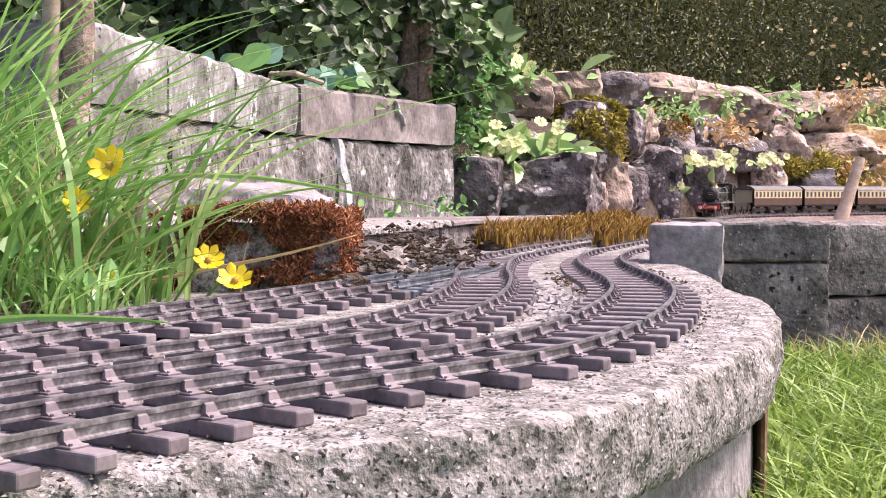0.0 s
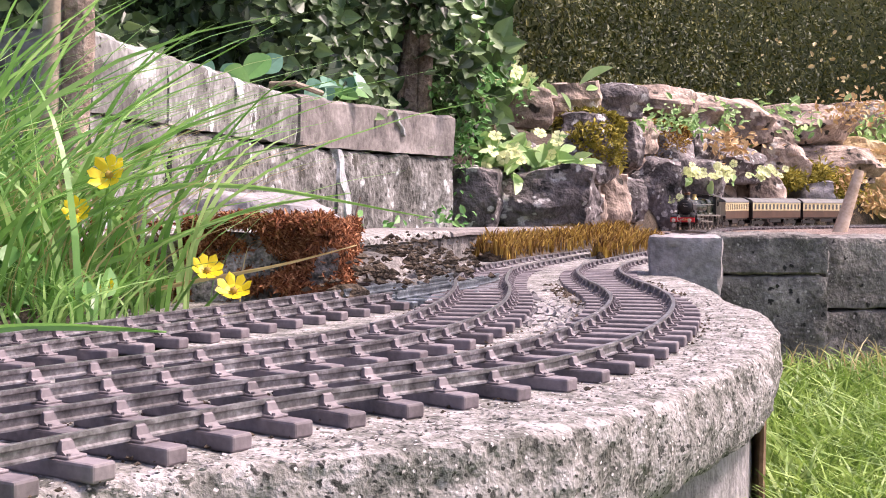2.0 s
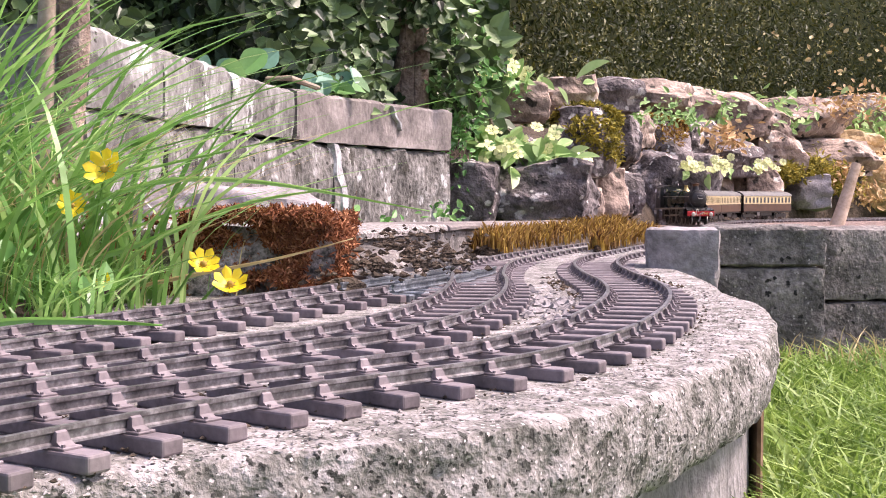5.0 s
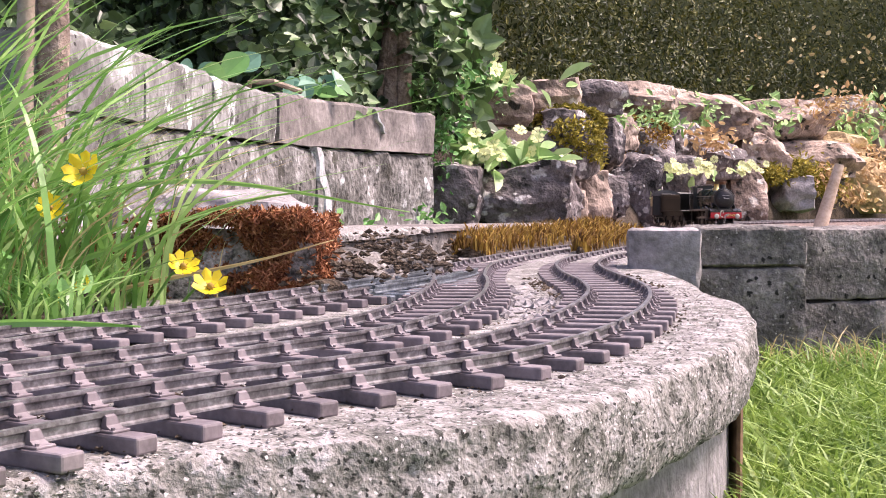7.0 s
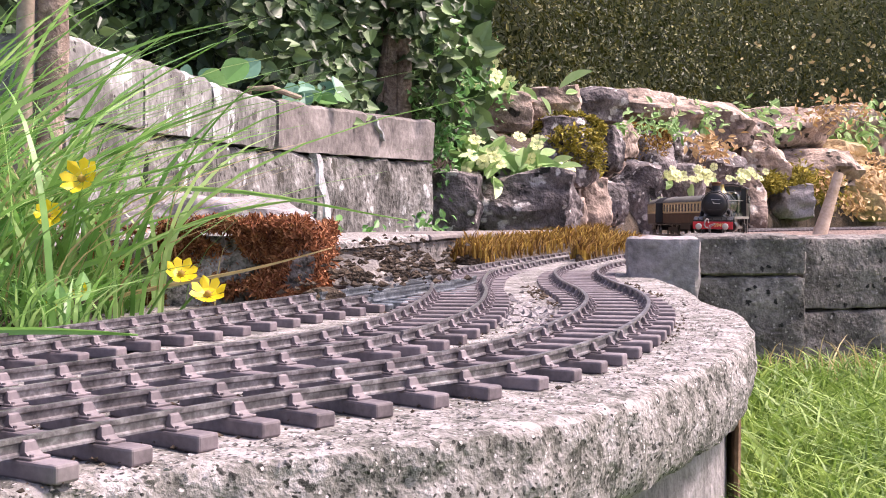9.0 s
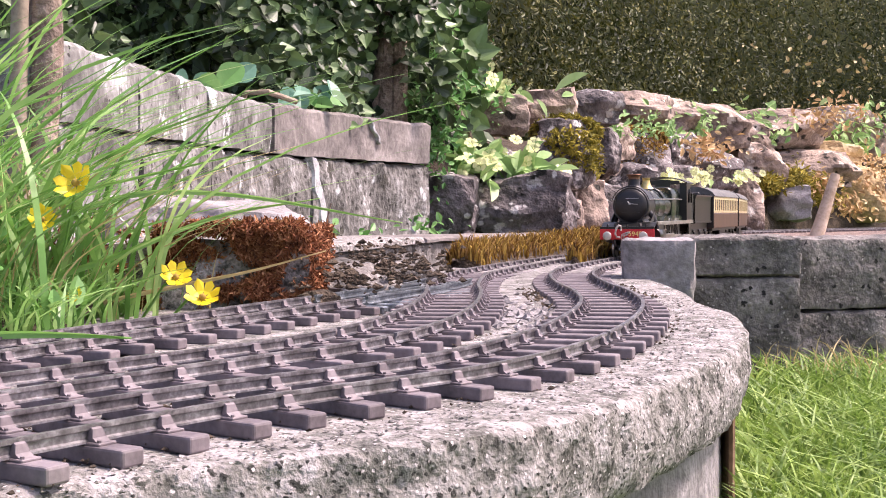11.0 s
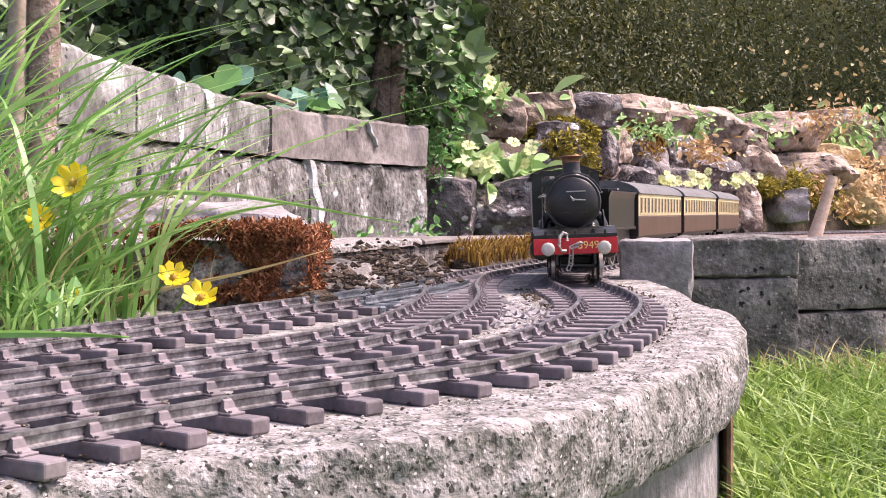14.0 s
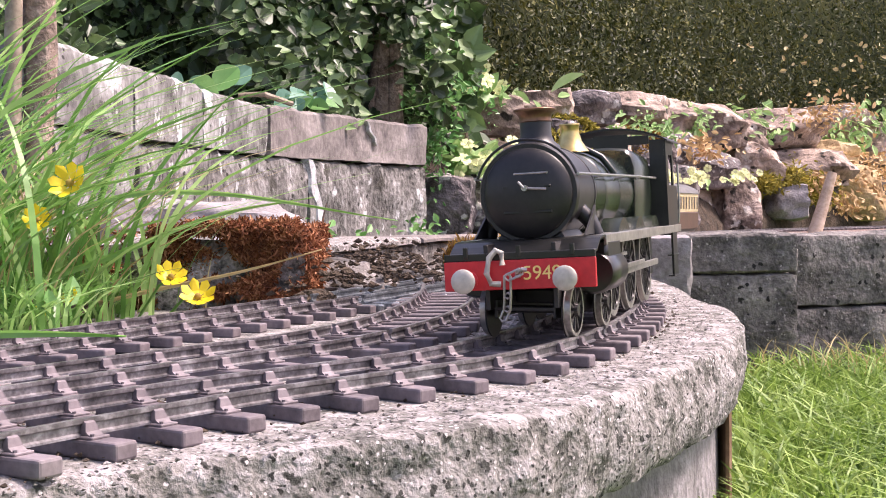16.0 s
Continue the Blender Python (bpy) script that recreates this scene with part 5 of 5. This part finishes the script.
# ---- hedge ----
hedge = thing("hedge", "tall clipped dark green hedge behind the rockery", "hedge")
HP = [(-.6, 5.0), (.4, 6.2), (1.6, 8.2), (3.2, 9.6), (6, 10.8)]
HL, HS = spline(HP, .05)
bm = bmesh.new()
loft(bm, [[(p[0] - .25, p[1] + .25, z) for z in (.2, 1.0, 2.6)] + [(p[0] - .6, p[1] + .7, z) for z in (2.6, .2)] for p in HL[::6]])
bmesh.ops.recalc_face_normals(bm, faces=bm.faces[:])
part("hedge_core", bm, M_HEDGE, hedge)


def hedge_place(rng):
    s = HS[-1] * rng.random() ** 1.15
    p, t = line_at(HL, HS, s)
    z = .3 + 1.9 * rng.random() ** 1.5
    bulge = .09 * noise.noise(Vector((s * 3.2, z * 3.2, 1.0))) + .05 * noise.noise(Vector((s * 9, z * 9, 4.0)))
    d = rng.random() ** 2 * .25 - bulge
    return np.array([p[0] - t[1] * d, p[1] + t[0] * d + .02, z]), (t[1], -t[0], .35)


hl = part("hedge_leaves", leaf_mesh("hedge_leaves", 80000, hedge_place, .032, .42, flat=.6, seed=41), M_HEDGE, hedge)
tagged(hl, kind="stuff")
tw = part("pale_foliage", leaf_mesh("pale_foliage", 40, lambda r: (np.array([1.75 + r.uniform(-.1, .9), 7.75 + r.uniform(-.05, .1), r.choice([.72, .95, .85]) + r.normal(0, .03)]), (0, -1, .3)), .032, .6, flat=.6, seed=42), M_DRY, hedge, "few pale yellow sprigs")
tagged(tw, kind="stuff")

# ---- lawn and long grass ----
def lawn_root(rng):
    while True:
        y = .75 + 1.1 * rng.random() ** 1.2
        x = .16 + .65 * rng.random()
        if x > .16 + (y - .75) * .24 and x > .19 + (y - 1.0) * .2 and not (y > 1.57 + (x - .28) * .32):
            return (x, y, -.150)


lw = part("lawn_grass", blade_mesh("lawn_grass", 15000, lawn_root, .075, .0034, lambda r, p: np.array([r.normal(-.1, .45), r.normal(-.15, .45), 0]), 51, 4), M_GRASS)
tagged(lw, "fresh green lawn grass below the slab", "grass", kind="stuff")
dg = part("dry_stems", blade_mesh("dry_stems", 140, lambda r: (r.uniform(.27, .62), 1.54 + r.uniform(-.05, .08), -.14), .09, .0022, lambda r, p: np.array([r.normal(0, .4), r.normal(-.2, .3), 0]), 52, 4), M_DRY)
tagged(dg, "dry pale grass stems along the stone blocks", "grass", kind="stuff")

CL = [(-.40, .98, .0), (-.33, 1.02, -.01), (-.37, 1.1, .0), (-.28, 1.07, -.015), (-.46, 1.05, .0), (-.42, .90, .0), (-.34, .90, -.015), (-.43, 1.10, .0), (-.475, .98, .0), (-.395, 1.16, .0)]
for k, (cx, cy, cz) in enumerate(CL):
    g = thing("grass_tuft", "tall arching tuft of long green grass beside the siding", "grass", "long grass tufts")
    fresh = part("blade_clump", blade_mesh("blade_clump", 50, lambda r, cx=cx, cy=cy, cz=cz: (cx + r.normal(0, .032), cy + r.normal(0, .032), cz - .01), .27 if k < 5 else .34, .0052, lambda r, p, k=k: np.array([min(1.0, r.normal(.40, .55)) if k < 5 else min(.6, r.normal(.14, .38)), r.normal(-.02, .32), 0]), 300 + k, 7), M_BLADE, g)
    tagged(fresh, kind="stuff")
    dry = part("dry_clump", blade_mesh("dry_clump", 26, lambda r, cx=cx, cy=cy, cz=cz: (cx + r.normal(0, .035), cy + r.normal(0, .035), cz - .01), .22, .0022, lambda r, p: np.array([min(.8, r.normal(.3, .4)), r.normal(-.02, .25), 0]), 330 + k, 6), M_DRY, g)
    tagged(dry, kind="stuff")
for k, (x, y, z, n) in enumerate(((-.35, .97, .03, 26), (-.40, 1.0, .07, 20), (-.30, .96, -.005, 18), (-.43, .95, .15, 14))):
    dk = thing("broadleaf_weed", "bright green broad-leaved weed among the long grass", "plant", "broadleaf weeds")
    part("leaves", leaf_mesh("leaves", n, lambda r, x=x, y=y, z=z: (np.array([x, y, z]) + r.normal(0, 1, 3) * np.array([.03, .03, .02]), (.2, -.8, .5)), .020, .8, flat=.45, seed=400 + k), M_LEAF, dk)
    part("stem", tube(bmesh.new(), [(x, y, -.03), (x, y, z)], .0015, 6), M_BLADE, dk)
low = part("low_grass", blade_mesh("low_grass", 900, lambda r: (r.uniform(-.48, -.24), r.uniform(.86, 1.14), -.02), .07, .0034, lambda r, p: np.array([r.normal(.2, .5), r.normal(-.2, .4), 0]), 351, 5), M_BLADE)
tagged(low, "short green grass along the siding", "grass", kind="stuff")


def long_blade(pts, w, mt, label):
    L, S = spline(pts, .01)
    V, F = [], []
    for i, p in enumerate(L):
        t = i / (len(L) - 1)
        k = w * (1 - t ** 2.5) * .5 + .0002
        V += [p + np.array([0, .3, 1]) * k * .96, p + np.array([0, .002, .0006]), p - np.array([0, -.3, 1]) * k * .96]
    for i in range(len(L) - 1):
        a = 3 * i
        F += [(a, a + 1, a + 4, a + 3), (a + 1, a + 2, a + 5, a + 4)]
    return tagged(part("long_grass_stalk", raw("long_grass_stalk", V, F), mt), label, "grass", "long grass blades")


long_blade([(-.36, 1.02, .02), (-.26, 1.03, .075), (-.17, 1.04, .083), (-.028, 1.05, .060)], .0045, M_BLADE, "single long blade arching over the mossy stone")
long_blade([(-.36, 1.0, .0), (-.26, 1.02, .03), (-.17, 1.04, .065), (-.092, 1.05, .079)], .005, M_BLADE, "single long blade arching over the mossy stone")
long_blade([(-.30, 1.04, -.01), (-.22, 1.05, .008), (-.15, 1.05, .022), (-.088, 1.06, .038)], .0035, M_DRY, "dry pale stem across the mossy stone")
long_blade([(-.34, 1.0, .05), (-.28, 1.0, .12), (-.22, 1.0, .16), (-.14, 1.0, .205)], .0022, M_BLADE, "thin grass stalk rising before the wall")
long_blade([(-.40, 1.0, .03), (-.33, 1.0, .10), (-.27, 1.0, .15), (-.20, 1.0, .20)], .005, M_BLADE, "broad grass blade rising before the wall")
long_blade([(-.40, 1.0, .03), (-.30, 1.0, .075), (-.22, 1.0, .095), (-.13, 1.0, .115)], .003, M_BLADE, "thin dark blade crossing the wall")
long_blade([(-.30, .78, -.004), (-.25, .77, .001), (-.20, .76, .0015), (-.17, .75, .0008)], .005, M_BLADE, "fallen green blade lying over the siding rails")
long_blade([(-.22, 1.03, .0), (-.2, 1.02, .09), (-.165, 1.01, .14), (-.13, 1.01, .17)], .004, M_BLADE, "upright grass blade before the wall")


def yellow_flower(x, y, z, nx, nz, r, foot, seed, petals=8):
    fl = thing("yellow_flower", "bright yellow buttercup-like flower on a thin stem in the grass", "flower", "yellow flowers")
    d, u, w = frame_of((nx, -.7, nz))
    c = Vector((x, y, z))
    for i in range(petals):
        a = 6.28318 * i / petals + seed
        bm = bmesh.new()
        vs = []
        for rr, b, h in ((.10, 0, 0), (.5, -.40, .12), (.86, -.33, .36), (1.0, 0, .50 + .12 * math.sin(i * 2.1)), (.86, .33, .36), (.5, .40, .12)):
            q = u * math.cos(a + b) + w * math.sin(a + b)
            vs.append(bm.verts.new(c + q * rr * r + d * h * r))
        bm.faces.new(vs)
        part("petal", bm, M_YEL, fl)
    bm = bmesh.new()
    bmesh.ops.create_icosphere(bm, subdivisions=2, radius=r * .2, matrix=Matrix.Translation(c + d * r * .12))
    part("flower_centre", bm, M_MOSSY, fl)
    part("stem", tube(bmesh.new(), [Vector(foot), (Vector(foot) + c) / 2 + Vector((.004, 0, .01)), c], .0011, 6), M_BLADE, fl)


for k, (x, y, z, nx, nz, r) in enumerate(((-.277, 1.04, .091, -.2, .4, .015), (-.292, 1.0, .064, .2, .3, .010), (-.210, 1.08, .016, .3, .7, .0125), (-.185, 1.06, .001, .1, .8, .0135), (-.284, 1.06, .003, -.3, .5, .007), (-.301, 1.03, -.009, 0, .5, .007))):
    x, y, z = x * .92, y * .92, .076 + (z - .076) * .92
    yellow_flower(x, y, z, nx, nz, r, (x - .03, y + .02, -.012), k * .7)

# loose grit, moss tufts and debris on the slab
def debris(name, n, zone, size, mt, label, seed):
    rng = np.random.default_rng(seed)
    V, F = [], []
    for _ in range(n):
        p = zone(rng)
        s = size * rng.uniform(.4, 1.4)
        k = len(V)
        for dx, dy, dz in ((1, 0, 0), (-.5, .8, 0), (-.6, -.7, 0), (0, 0, .8), (0, 0, -.5)):
            V.append((p[0] + s * (dx + rng.normal(0, .25)), p[1] + s * (dy + rng.normal(0, .25)), p[2] + s * dz * .8))
        F += [(k, k + 1, k + 3), (k + 1, k + 2, k + 3), (k + 2, k, k + 3), (k + 1, k, k + 4), (k + 2, k + 1, k + 4), (k, k + 2, k + 4)]
    return tagged(part(name, raw(name, V, F), mt), label, name.replace("_", " "), kind="stuff")


def near_line(line, S, s0, s1, w0, w1, z):
    def zone(rng):
        p, t = line_at(line, S, rng.uniform(s0, s1))
        o = rng.uniform(w0, w1)
        return (p[0] - t[1] * o, p[1] + t[0] * o, z + rail_z(p[1]) + rng.normal(0, .0004))
    return zone


LA, LB = SA[-1], SB[-1]
debris("grit", 1500, near_line(LINE_A, SA, LA - 1.6, LA - .1, .043, .075, -.0127), .0011, M_CONC, "pale loose grit between the tracks", 61)
debris("grit", 1300, near_line(LINE_A, SA, LA - 1.2, LA - .05, -.075, -.035, -.0131), .0008, M_CONC, "pale loose grit on the slab edge", 62)
debris("leaf_litter", 1100, near_line(LINE_A, SA, LA - 1.6, LA - .1, -.035, .05, -.0118), .0013, M_SOIL, "dark crumbs of moss and dead leaves between the sleepers", 63)
debris("leaf_litter", 900, near_line(LINE_B, SB, LB - 1.6, LB - .1, -.06, .05, -.0118), .0013, M_SOIL, "dark crumbs of moss and dead leaves between the sleepers", 64)
debris("leaf_litter", 500, near_line(LINE_A, SA, LA - 1.55, LA - 1.0, -.06, .06, -.0105), .0024, M_SOIL, "peaty litter where the tracks leave the slab", 65)
debris("moss_crumb", 420, near_line(LINE_A, SA, LA - 1.3, LA - .05, -.052, -.040, -.0122), .0022, M_SOIL, "dark dry moss crumbs at the sleeper ends", 67)
debris("moss_crumb", 260, near_line(LINE_A, SA, LA - 1.3, LA - .05, -.018, .018, -.0120), .0030, M_SOIL, "dark dry moss crumbs between the rails", 68)
debris("twig_litter", 700, lambda r: (-.075 + r.normal(0, .035), 1.33 + r.normal(0, .12), .004 + abs(r.normal(0, .012))), .0042, M_SOIL, "dark peaty litter on the stones beside the turnout", 69)
debris("grit", 160, lambda r: (.065 + r.normal(0, .02), 1.05 + r.normal(0, .10), -.0118), .0042, M_STONEL, "pale broken mortar lumps between the tracks", 66)


# ---- what moves ----
def motions():
    steps = [i / 10 for i in range(161)]
    walk(loco, [(t, loco_pose(s_run(t))) for t in steps])
    rows = []
    for t in steps:
        s = s_run(t)
        a, b = on_line(s + .0055), on_line(s - .0615)
        f = (a - b).normalized()
        y = Vector((0, 0, 1)).cross(f).normalized()
        m = Matrix.Translation((a + b) / 2) @ Matrix((f, y, f.cross(y))).transposed().to_4x4()
        rows.append((t, loco_pose(s).inverted() @ m))
    walk(front_bogie, rows)
    walk(tender, [(t, chord(s_run(t), .400, .532)) for t in steps])
    for c, d in zip(coaches, COACH_D):
        walk(c, [(t, chord(s_run(t), d - .128, d + .128) @ Matrix.Translation((-d, 0, 0))) for t in steps])
    fine = [i / 30 for i in range(481)]
    turn = [s_run(t) for t in fine]
    for w, base, r in WHEELS:
        walk(w, [(t, base @ Matrix.Rotation((s - turn[0]) / r, 4, 'Y')) for t, s in zip(fine, turn)])


motions()
